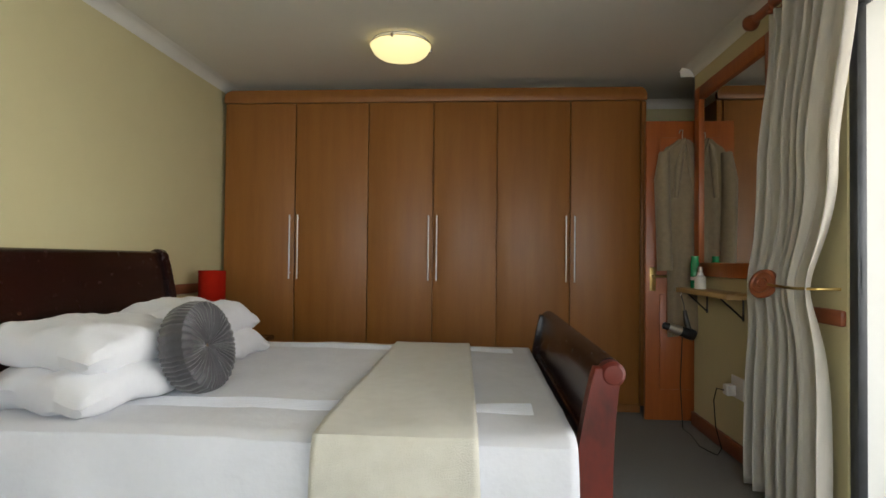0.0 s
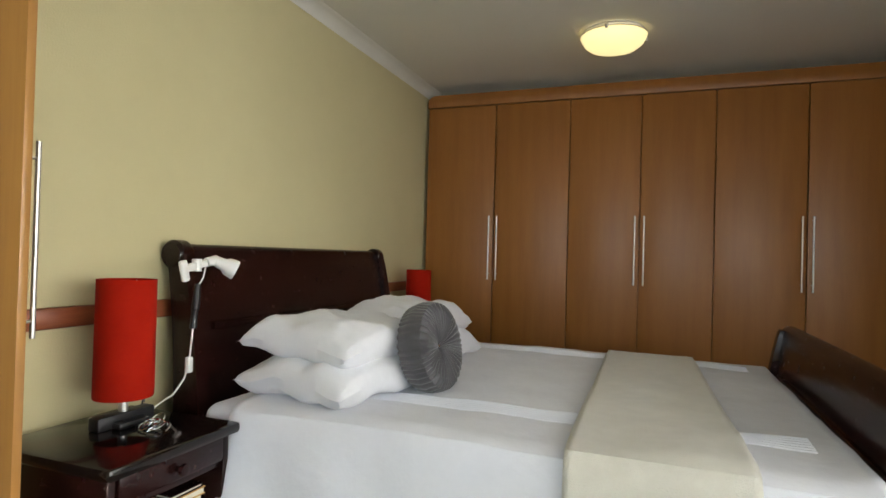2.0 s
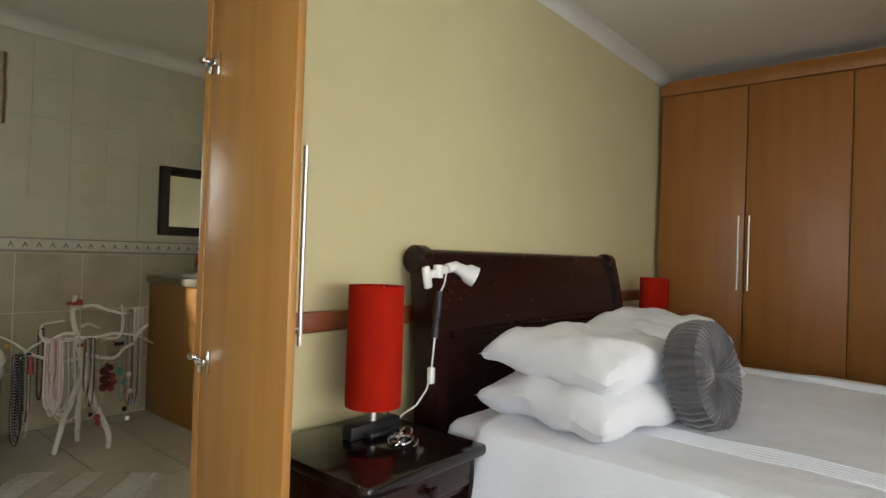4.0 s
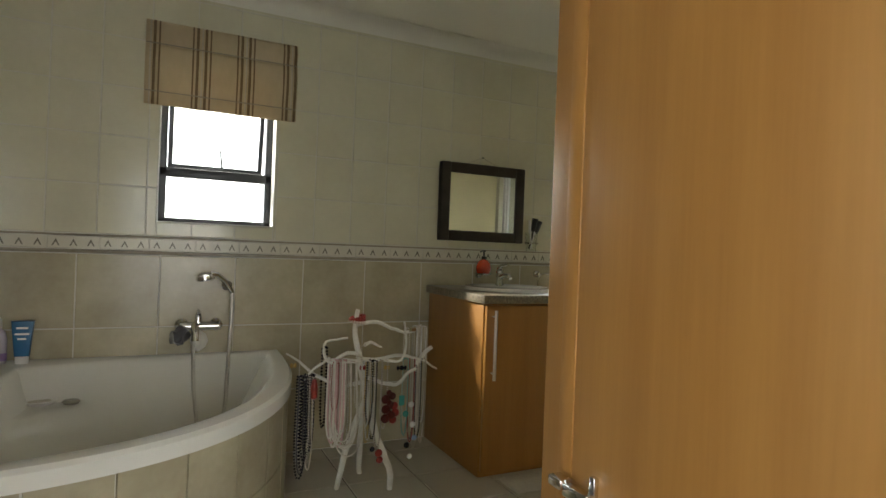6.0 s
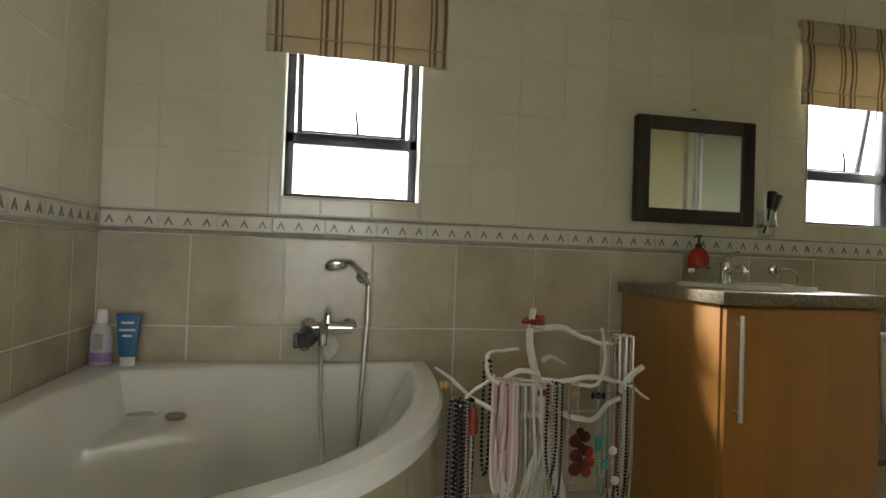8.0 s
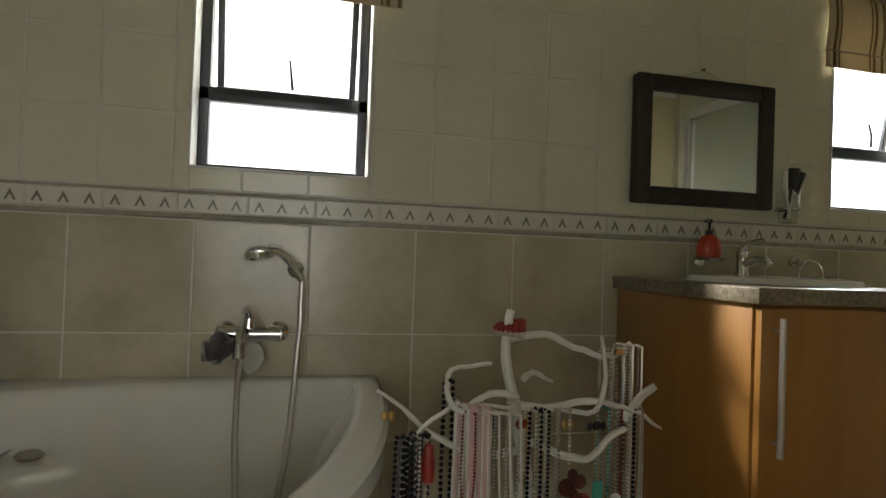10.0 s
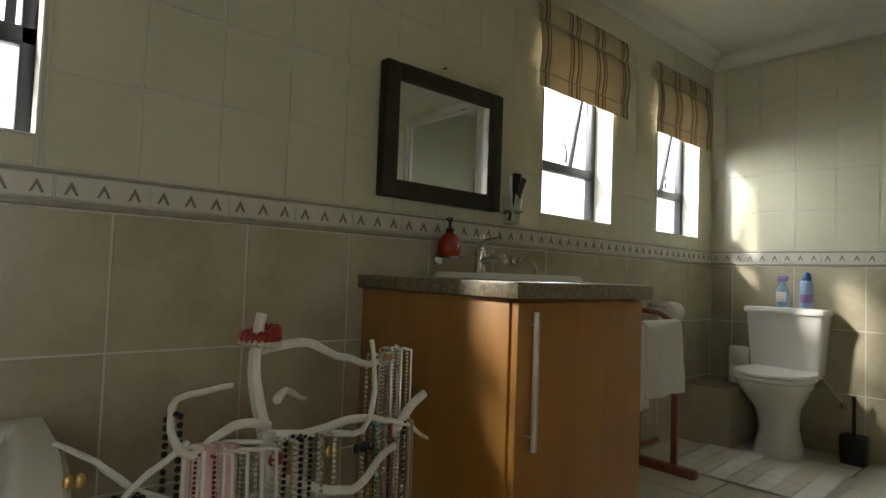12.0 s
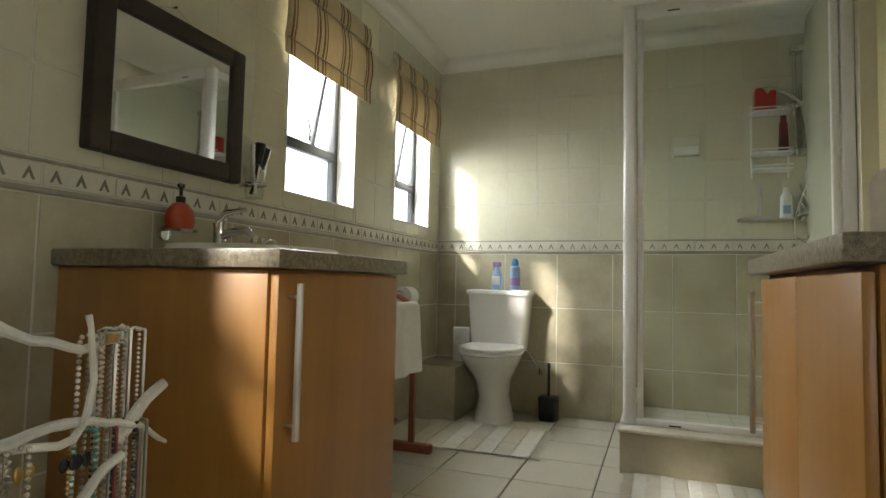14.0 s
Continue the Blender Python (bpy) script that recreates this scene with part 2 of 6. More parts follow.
def tube(bm, pts, r, n=8, caps=True):
    """A round bar along points; r may be a list of radii."""
    pts = [Vector(p) for p in pts]
    rs = r if isinstance(r, (list, tuple)) else [r] * len(pts)
    rings, side = [], None
    for i, p in enumerate(pts):
        d = (pts[min(i + 1, len(pts) - 1)] - pts[max(i - 1, 0)]).normalized()
        if side is None:
            side = d.orthogonal().normalized()
        side = (side - d * side.dot(d)).normalized()
        up = d.cross(side)
        rings.append([bm.verts.new(p + (side * math.cos(k * math.tau / n) + up * math.sin(k * math.tau / n)) * rs[i]) for k in range(n)])
    for a, b in zip(rings, rings[1:]):
        for k in range(n):
            bm.faces.new((a[k], a[(k + 1) % n], b[(k + 1) % n], b[k]))
    if caps:
        bm.faces.new(rings[0][::-1])
        bm.faces.new(rings[-1])
    return bm


def lathe(bm, prof, at, n=24, m=None, sx=1.0, sy=1.0):
    """A turned shape: (radius, height) pairs round an upright axis at a place, or by the turn m."""
    m = m or Matrix()
    at = Vector(at)
    rings = []
    for r, z in prof:
        if r < 1e-5:
            rings.append([bm.verts.new(at + m @ Vector((0, 0, z)))])
        else:
            rings.append([bm.verts.new(at + m @ Vector((r * sx * math.cos(k * math.tau / n), r * sy * math.sin(k * math.tau / n), z))) for k in range(n)])
    for a, b in zip(rings, rings[1:]):
        for k in range(n):
            q = [a[k % len(a)], a[(k + 1) % len(a)], b[(k + 1) % len(b)], b[k % len(b)]]
            q = list(dict.fromkeys(q))
            if len(q) > 2:
                bm.faces.new(q)
    return bm


def sheet(bm, f, nu, nv, closed=False):
    """A surface f(u, v) with u and v from 0 to 1."""
    g = [[bm.verts.new(f(i / nu, j / nv)) for j in range(nv + 1)] for i in range(nu + (0 if closed else 1))]
    for i in range(nu):
        for j in range(nv):
            a, b = g[i], g[(i + 1) % len(g)]
            bm.faces.new((a[j], b[j], b[j + 1], a[j + 1]))
    return bm


def prism(bm, outline, axis, lo, hi, bevel=0.0):
    """An outline of (u, v) points pulled from lo to hi along an axis; u, v are the other two axes in order."""
    def put(u, v, w):
        p = [u, v]
        p.insert(axis, w)
        return bm.verts.new(p)
    a, b = [put(u, v, lo) for u, v in outline], [put(u, v, hi) for u, v in outline]
    fs = [bm.faces.new(a), bm.faces.new(b)]
    n = len(outline)
    for k in range(n):
        bm.faces.new((a[k], a[(k + 1) % n], b[(k + 1) % n], b[k]))
    if bevel:
        es = list({e for f in fs for e in f.edges})
        bmesh.ops.bevel(bm, geom=es, offset=bevel, segments=2, affect="EDGES", profile=0.5)
    return bm


BASE = {}


def mesh_of(name, bm, material, smooth=True, thick=0.0):
    bmesh.ops.recalc_face_normals(bm, faces=bm.faces)
    me = bpy.data.meshes.new(name)
    bm.to_mesh(me)
    bm.free()
    me.materials.append(M[material])
    if smooth:
        me.shade_smooth()
        me.set_sharp_from_angle(angle=radians(38))
    return me


def solid(name, bm, material, label="", category="", group="", kind="", smooth=True, thick=0.0):
    """A thing of one mesh."""
    ob = new(name, mesh_of(name, bm, material, smooth))
    if thick:
        md = ob.modifiers.new("thickness", "SOLIDIFY")
        md.thickness, md.offset = thick, 0
    return tagged(ob, label, category, group, kind)


def thing(name, at, label, category, group="", kind=""):
    """An empty at the base of a thing that has parts."""
    ob = new(name)
    ob.empty_display_size = 0.1
    ob.location = at
    BASE[ob.name] = Vector(at)
    return tagged(ob, label, category, group, kind)


def part(name, bm, material, parent, label="", smooth=True, thick=0.0, kind=""):
    ob = new(name, mesh_of(name, bm, material, smooth))
    ob.parent = parent
    ob.matrix_parent_inverse = Matrix.Translation(-BASE.get(parent.name, Vector()))
    if thick:
        md = ob.modifiers.new("thickness", "SOLIDIFY")
        md.thickness, md.offset = thick, 0
    return tagged(ob, label, kind=kind)


def nb():
    return bmesh.new()


def wave(x, y, z, s=1.0):
    return noise.noise(Vector((x * s, y * s, z * s)))


# ---- the setting ----
CEIL, BCEIL = 2.385, 2.32
HX, WX = -2.745, -5.13          # bedroom's head wall, bathroom's window wall
EX = 0.625                     # wall with the sliding door
S_Y, N_Y = 0.64, 5.27          # bathroom's ends


def wall(name, boxes, material, label):
    bm = nb()
    for a, b in boxes:
        bx(bm, a, b)
    return solid(name, bm, material, label, "wall", kind="structure", smooth=False)


solid("floor", bx(nb(), (HX - 0.016, -1.6, -0.1), (2.2, 5.8, 0.0)), "carpet", "grey-brown cut-pile bedroom carpet", "floor", kind="structure", smooth=False)
wall_head = wall("wall_head", [((-2.93, -1.6, 0), (HX, 0.95, 2.6)), ((-2.93, 0.95, 2.12), (HX, 1.91, 2.6)), ((-2.93, 1.91, 0), (HX, 5.8, 2.6))], "wall", "cream painted wall behind the bed")
wall("wall_wardrobe", [((HX, 5.65, 0), (2.2, 5.8, 2.6))], "wall", "cream painted wall behind the wardrobe")
wall("wall_garden", [((EX, 3.22, 0), (EX + 0.2, 4.83, 2.6)), ((EX, -1.6, 0), (EX + 0.2, -1.2, 2.6)), ((EX, -1.2, 2.12), (EX + 0.2, 3.22, 2.6))], "wall", "cream painted wall with a sliding door")
wall("wall_passage", [((EX + 0.2, 3.9, 0), (2.2, 4.05, 2.6)), ((2.05, 4.05, 0), (2.2, 5.65, 2.6))], "wall", "cream painted passage wall")
wall("wall_south", [((HX, -1.75, 0), (-2.1, -1.6, 2.6)), ((0.3, -1.75, 0), (EX + 0.2, -1.6, 2.6)), ((-2.1, -1.75, 0), (0.3, -1.6, 0.85)), ((-2.1, -1.75, 2.15), (0.3, -1.6, 2.6))], "wall", "cream painted bedroom wall")
solid("ceiling", bx(nb(), (HX, -1.6, CEIL), (2.05, 5.65, CEIL + 0.12)), "ceiling", "white painted bedroom ceiling", "ceiling", kind="structure", smooth=False)


def cornice(name, p0, p1, inward, z, size=0.085):
    """A coved strip under the ceiling along one wall."""
    p0, p1, d = Vector((*p0, 0)), Vector((*p1, 0)), Vector((*inward, 0))
    prof = [(0, 0), (0, -size)] + [(size * (1 - math.cos(a)) * 1.0 + 0.006, -size * (1 - math.sin(a)) - 0.004) for a in [k * math.pi / 12 for k in range(7)]] + [(size + 0.012, 0)]
    bm = nb()
    a = [bm.verts.new(p0 + d * u + Vector((0, 0, z + v - 0.002))) for u, v in prof]
    b = [bm.verts.new(p1 + d * u + Vector((0, 0, z + v - 0.002))) for u, v in prof]
    for k in range(len(prof)):
        bm.faces.new((a[k], a[(k + 1) % len(prof)], b[(k + 1) % len(prof)], b[k]))
    return solid(name, bm, "cornice", "white coved plaster cornice", "cornice", kind="structure")


cornice("trim_cornice_head", (HX, -1.6), (HX, 5.65), (1, 0), CEIL, 0.06)
cornice("trim_cornice_wardrobe", (HX, 5.65), (2.05, 5.65), (0, -1), CEIL, 0.06)
cornice("trim_cornice_garden", (EX, -1.6), (EX, 4.83), (-1, 0), CEIL, 0.06)
cornice("trim_cornice_corner", (EX - 0.09, 4.83), (EX + 0.2, 4.83), (0, 1), CEIL, 0.06)
# dado rail and skirting
solid("trim_dado_head", bx(nb(), (HX, 1.86, 0.835), (HX + 0.025, 5.03, 0.9), 0.01), "trim", "red-brown wooden dado rail on the cream wall", "dado rail", kind="structure")
solid("trim_dado_garden", bx(nb(), (EX - 0.025, 3.22, 0.83), (EX, 3.70, 0.895), 0.01), "trim", "red-brown wooden dado rail beside the curtain", "dado rail", kind="structure")
solid("baseboard", bx(nb(), (EX - 0.02, 3.22, 0), (EX, 4.83, 0.09), 0.006), "trim", "dark varnished wooden skirting board", "skirting board", kind="structure")

# bathroom shell
solid("floor_bathroom", bx(nb(), (WX - 0.2, S_Y - 0.15, -0.1), (HX - 0.02, N_Y + 0.15, 0.014)), "grout_floor", "grey-brown grout bed under bathroom floor tiles", "floor", kind="structure", smooth=False)
solid("ceiling_bathroom", bx(nb(), (WX, S_Y, BCEIL), (-2.93, N_Y, BCEIL + 0.12)), "ceiling", "white painted bathroom ceiling", "ceiling", kind="structure", smooth=False)
wbox, ylast = [], S_Y - 0.15
for wy0, wy1 in WINDOWS:
    wbox += [((WX - 0.14, ylast, 0), (WX - 0.0015, wy0, 2.6)), ((WX - 0.14, wy0, 0), (WX - 0.0015, wy1, WZ0)), ((WX - 0.14, wy0, WZ1), (WX - 0.0015, wy1, 2.6))]
    ylast = wy1
wbox.append(((WX - 0.14, ylast, 0), (WX - 0.0015, N_Y + 0.15, 2.6)))
wall_west = wall("wall_west", wbox, "grout", "tiled bathroom wall with three small windows")
wall_north = wall("wall_north", [((WX - 0.0015, N_Y + 0.0015, 0), (-2.93, N_Y + 0.15, 2.6))], "grout", "tiled bathroom end wall behind the toilet")
wall_bath = wall("wall_bath", [((WX - 0.0015, S_Y - 0.15, 0), (-2.93, S_Y - 0.0015, 2.6))], "grout", "tiled bathroom wall beside the corner bath")
cornice("trim_cornice_west", (WX, S_Y), (WX, N_Y), (1, 0), BCEIL, 0.07)
cornice("trim_cornice_north", (WX, N_Y), (-2.93, N_Y), (0, -1), BCEIL, 0.07)
cornice("trim_cornice_bath", (WX, S_Y), (-2.93, S_Y), (0, 1), BCEIL, 0.07)
cornice("trim_cornice_east", (-2.93, S_Y), (-2.93, N_Y), (-1, 0), BCEIL, 0.07)
# plain bright distance outside the windows
for name, a, b, mat in (("backdrop_west", (-9.1, -10, -0.5), (-9.0, 40, 4.8), "haze"), ("backdrop_east", (9.0, -12, -0.5), (9.1, 3.8, 6.0), "terrace_haze"), ("backdrop_terrace", (0.84, 3.8, -0.12), (9.0, 3.88, 5.0), "terrace_haze")):
    solid(name, bx(nb(), a, b), mat, "plain overexposed bright sky outside", "backdrop", kind="structure", smooth=False)
# terrace outside the sliding door
solid("ground", bx(nb(), (EX + 0.2, -300, -0.22), (300, 3.9, -0.12)), "paving", "pale terrace paving outside the sliding door", "paving", kind="structure", smooth=False)


# ---- bathroom windows and blinds ----
def window(name, y0, y1, label):
    w = thing(name, (WX - 0.12, (y0 + y1) / 2, WZ0), label, "window", kind="structure")
    x0, x1 = WX - 0.135, WX - 0.095
    bm = nb()
    for a, b in (((y0, WZ0), (y0 + 0.035, WZ1)), ((y1 - 0.035, WZ0), (y1, WZ1)), ((y0, WZ0), (y1, WZ0 + 0.025)), ((y0, WZ1 - 0.035), (y1, WZ1)), ((y0, 1.40), (y1, 1.445))):
        bx(bm, (x0, a[0], a[1]), (x1, b[0], b[1]), 0.004)
    part("window_frame", bm, "alu", w, "dark grey aluminium frame")
    sash = nb()
    top, bot, tip = WZ1 - 0.04, 1.447, 0.09

    def lean(z):
        return -tip * (top - z) / (top - bot)
    for a, b in (((y0 + 0.037, bot), (y0 + 0.06, top)), ((y1 - 0.06, bot), (y1 - 0.037, top)), ((y0 + 0.037, bot), (y1 - 0.037, bot + 0.03)), ((y0 + 0.037, top - 0.03), (y1 - 0.037, top))):
        bx(sash, (x0 - 0.005, a[0], a[1]), (x0 + 0.015, b[0], b[1]), 0.003)
    for v in sash.verts:
        v.co.x += lean(v.co.z)
    s = part("sash", sash, "alu", w, "tilted open top sash")
    pane = nb()
    bx(pane, (x0 + 0.002, y0 + 0.058, bot + 0.028), (x0 + 0.006, y1 - 0.058, top - 0.028))
    for v in pane.verts:
        v.co.x += lean(v.co.z)
    g = part("pane", pane, "pane", s, smooth=False)
    g.visible_shadow = False
    g = part("pane", bx(nb(), (x0 + 0.015, y0 + 0.033, WZ0 + 0.023), (x0 + 0.019, y1 - 0.033, 1.402)), "pane", w, smooth=False)
    g.visible_shadow = False
    c = (y0 + y1) / 2 + 0.02
    part("stay", tube(nb(), [(x1 + 0.005, c, 1.452), (x1 + 0.012, c - 0.006, 1.50), (x1 + 0.004, c - 0.012, 1.55)], [0.006, 0.005, 0.004], 6), "alu", w, "short dark window stay")
    rv = nb()
    e = 0.004
    for a, b in (((y0, WZ0), (y0 + e, WZ1)), ((y1 - e, WZ0), (y1, WZ1)), ((y0 + e, WZ0), (y1 - e, WZ0 + e)), ((y0 + e, WZ1 - e), (y1 - e, WZ1))):
        bx(rv, (x1 + 0.002, a[0], a[1]), (WX + 0.003, b[0], b[1]))
    part("reveal", rv, "plaster", w, "white painted window reveal", smooth=False)
    return w


def blind(y0, y1, z0, z1, label):
    """A Roman blind in soft folds, with woven stripes."""
    b = thing("roman_blind", (WX, (y0 + y1) / 2, z0), label, "blind", "blinds over the bathroom windows")
    folds = [z0, z0 + 0.06, z0 + (z1 - z0) * 0.72, z1]

    def depth(z, y):
        d = 0.018
        if z < folds[1]:
            d = 0.034
        elif z < folds[2]:
            d = 0.030 + 0.012 * math.sin((z - folds[1]) / (folds[2] - folds[1]) * math.pi)
        else:
            d = 0.020 + 0.010 * math.sin((z - folds[2]) / (folds[3] - folds[2]) * math.pi)
        return WX + d + 0.004 * wave(y * 5, z * 7, y0)
    fab = sheet(nb(), lambda u, v: (depth(z0 + (z1 - z0) * v, y0 + (y1 - y0) * u), y0 + (y1 - y0) * u, z0 + (z1 - z0) * v - 0.006 * abs(wave(u * 3, v, y0)) * (1 - v)), 24, 30)
    part("fabric", fab, "blind", b, thick=0.004)
    w = y1 - y0
    for cs in (0.03, 0.35, 0.64, 0.96):
        for k, (off, wd, mat) in enumerate(((-0.035, 0.006, "stripe"), (-0.018, 0.010, "stripe"), (0.0, 0.006, "stripe_light"), (0.014, 0.010, "stripe"), (0.032, 0.006, "stripe"))):
            c = y0 + w * cs + off * w / 0.6
            if c - wd < y0 or c + wd > y1:
                continue
            part("stripe", sheet(nb(), lambda u, v, c=c, wd=wd: (depth(z0 + (z1 - z0) * v, c) + 0.0035, c + (u - 0.5) * wd * 1.2, z0 + (z1 - z0) * v), 1, 30), mat, b, thick=0.001)
    for z in folds[1:3]:
        part("fold_rod", tube(nb(), [(WX + 0.042, y0 + 0.004, z), (WX + 0.042, y1 - 0.004, z)], 0.003, 6), "rope", b, "stitched dark fold line")
    part("headrail", bx(nb(), (WX + 0.001, y0 + 0.005, z1 - 0.03), (WX + 0.016, y1 - 0.005, z1 + 0.004), 0.003), "plaster", b, "white mounting batten")
    return b


for i, (wy0, wy1) in enumerate(WINDOWS):
    window("window_%d" % (i + 1), wy0, wy1, "small dark aluminium window with an open top sash")
    blind(wy0 - 0.07, wy1 + 0.085, 1.712, 2.10, "beige Roman blind with brown woven stripes, half raised")

# ---- wardrobe ----
ward = thing("wardrobe", (-1.2, 5.35, 0), "tall built-in maple-brown wardrobe with six doors", "wardrobe")
X0, X1, FY = HX + 0.025, 0.365, 5.035
part("body", bx(bx(nb(), (X0, FY + 0.03, 0.06), (X1, 5.645, 2.228), 0.004), (X0 + 0.02, FY + 0.06, 0.0), (X1 - 0.02, 5.6, 0.06)), "ward", ward)
crown = nb()
RC = 0.055
arc = [(RC * (1 - math.cos(k * math.pi / 12)), RC * (1 - math.sin(k * math.pi / 12))) for k in range(7)]
prism(crown, [(X0 + 0.004, 2.225)] + [(X0 + 0.004 + u, 2.318 - v) for u, v in arc] + [(X1 + 0.004 - u, 2.318 - v) for u, v in arc[::-1]] + [(X1 + 0.004, 2.225)], 1, FY - 0.012, FY + 0.028, 0.006)
part("crown_rail", crown, "ward", ward, "plain rail with rounded ends over the doors")
part("end_panel", bx(nb(), (X1 - 0.035, FY + 0.004, 0.06), (X1 + 0.004, 5.64, 2.222), 0.012), "ward", ward, "rounded end post")
# added filler behind the crown, out of view; makes the shadowed gap shallower
solid("trim_gap_filler", bx(nb(), (X0, 5.24, 2.229), (X1, 5.64, CEIL - 0.002)), "ceiling", "white painted filler above the wardrobe, added to shorten the dark gap", "bulkhead", kind="structure", smooth=False)
xs = [X0 + 0.012, -2.17, -1.625, -1.147, -0.687, -0.165, 0.325]
for k in range(6):
    d = part("door", bx(nb(), (xs[k] + 0.003, FY, 0.075), (xs[k + 1] - 0.003, FY + 0.024, 2.222), 0.004), "ward", ward)
    hx = xs[k + 1] - 0.03 if k % 2 == 0 else xs[k] + 0.03
    hb = tube(nb(), [(hx, FY - 0.028, 0.925), (hx, FY - 0.028, 1.395)], 0.0055, 10)
    for z in (0.97, 1.37):
        tube(hb, [(hx, FY - 0.028, z), (hx, FY + 0.002, z)], 0.004, 6)
    part("handle", hb, "steel", d, "long brushed steel bar handle")

# ---- sleigh bed ----
bed = thing("sleigh_bed", (-1.5, 3.35, 0), "dark mahogany sleigh bed with curved head and foot boards", "bed")
BY0, BY1 = 2.545, 4.17


def scroll(x0, z1, way, lean, z0=0.0, thick=0.05, n=16):
    """The S-shaped outline of a sleigh board in x and z, rolled outwards at the top."""
    mid = []
    for k in range(n + 1):
        t = k / n
        mid.append((x0 + way * lean * (t ** 2.2), z0 + (z1 - z0) * t))
    a = [(x - thick / 2, z) for x, z in mid]
    b = [(x + thick / 2, z) for x, z in mid]
    return a + b[::-1]


def board(name, x0, z1, way, lean, z0):
    part(name, prism(nb(), scroll(x0, z1, way, lean, z0, 0.04), 1, BY0 + 0.05, BY1 - 0.05, 0.006), "dark", bed)
    xr = x0 + way * lean
    roll = nb()
    tube(roll, [(xr + way * 0.012, BY0 + 0.05, z1 - 0.012), (xr + way * 0.012, BY1 - 0.05, z1 - 0.012)], 0.034, 16)
    part(name + "_roll", roll, "dark", bed, "rounded rolled top rail")
    t = (z1 - z0)
    for za, zb in ((z0 + 0.12, z0 + t * 0.62),):
        fr = nb()
        f = lambda z: x0 + way * lean * (((z - z0) / t) ** 2.2) - way * 0.024
        for y0, y1, z_0, z_1 in ((BY0 + 0.12, BY1 - 0.12, zb, zb + 0.03), (BY0 + 0.12, BY1 - 0.12, za, za + 0.03)):
            bx(fr, (f(z_0) - 0.008, y0, z_0), (f(z_0) + 0.008, y1, z_1), 0.006)
        part("moulding", fr, "dark", bed, "raised panel moulding")
    for y0, y1 in ((BY0, BY0 + 0.055), (BY1 - 0.055, BY1)):
        p = nb()
        out = []
        n = 22
        for k in range(n + 1):
            s = k / n
            out.append((x0 + way * lean * (s ** 2.2) - way * (0.05 + 0.03 * math.sin(s * math.pi) * 0.6 - 0.012 * s), z1 * s))
        back = []
        for k in range(n + 1):
            s = 1 - k / n
            back.append((x0 + way * lean * (s ** 2.2) + way * (0.045 + 0.05 * (1 - s) ** 2 - 0.01 * s), z1 * s))
        prism(p, out + back, 1, y0, y1, 0.012)
        rs = 0.036 if name == "footboard" else 0.054
        lathe(p, [(0, 0), (rs - 0.006, 0), (rs, 0.01), (rs, y1 - y0 - 0.0), (rs - 0.010, y1 - y0 + 0.012), (0, y1 - y0 + 0.014)], (xr + way * 0.012, y1 + 0.007, z1 - 0.018), 20, Matrix.Rotation(radians(90), 3, "X"))
        # the near foot post is redder and mottled; the other posts stay dark
        part("post", p, "red_wood" if name == "footboard" and y0 == BY0 else "dark", bed, "mottled reddish scroll post" if name == "footboard" and y0 == BY0 else "scrolled end post")


board("headboard", -2.585, 1.085, -1, 0.09, 0.30)
board("footboard", -0.475, 0.775, 1, 0.05, 0.16)
for y0, y1 in ((BY0 + 0.015, BY0 + 0.045), (BY1 - 0.045, BY1 - 0.015)):
    part("side_rail", bx(nb(), (-2.58, y0, 0.2), (-0.49, y1, 0.38), 0.008), "dark", bed)
CY0, CW = 2.435, 1.715
mt = nb()
bx(mt, (-2.47, CY0 + 0.04, 0.24), (-0.53, BY1 - 0.05, 0.565), 0.05, 3)
solid("mattress", mt, "linen", "thick mattress under white bedding", "mattress")


def bed_top(x, y):
    return 0.592 + 0.010 * wave(x, y, 0.3, 2.2) + 0.005 * wave(x, y, 1.3, 7)


def cover(u, v):
    """Bedspread: top, rounded edges and hanging sides along the bed."""
    x = -2.31 + 1.785 * u
    s = -0.42 + v * (CW + 0.84)
    y = CY0 + 0.01 + s
    fold = 0.012 * math.sin(x * 17 + 2 * wave(x, 0, 0, 2)) + 0.012 * wave(x, 3, s, 6)
    if s < 0:
        k = min(1, -s / 0.42)
        return (x, CY0 - 0.005 - 0.05 * k ** 1.5 + fold * k * 1.5 + 0.03 * (1 - k) ** 8, 0.585 - 0.385 * k - 0.0 + 0.010 * wave(x, 0, 0, 2) * (1 - k))
    if s > CW:
        k = min(1, (s - CW) / 0.42)
        return (x, BY1 + 0.005 + 0.05 * k ** 1.5 + fold * k * 1.5, 0.585 - 0.385 * k)
    e = min(s, CW - s)
    return (x, y, bed_top(x, y) - 0.022 * max(0, 1 - e / 0.05) ** 2)


spread = thing("bedspread", (-1.5, 3.35, 0.2), "white cotton bedspread with pintucked bands, hanging over the sides", "bedspread")
part("cloth", sheet(nb(), cover, 70, 84), "linen", spread, thick=0.008)
for y0 in (2.70, 3.92):
    for k in range(6):
        y = y0 + k * 0.021
        part("pintuck", sheet(nb(), lambda u, v, y=y: (-2.1 + 1.48 * u, y + 0.0035 * (v - 0.5) * 2, bed_top(-2.1 + 1.48 * u, y) + 0.003 + 0.0055 * math.sin(v * math.pi)), 180, 4), "linen", spread)


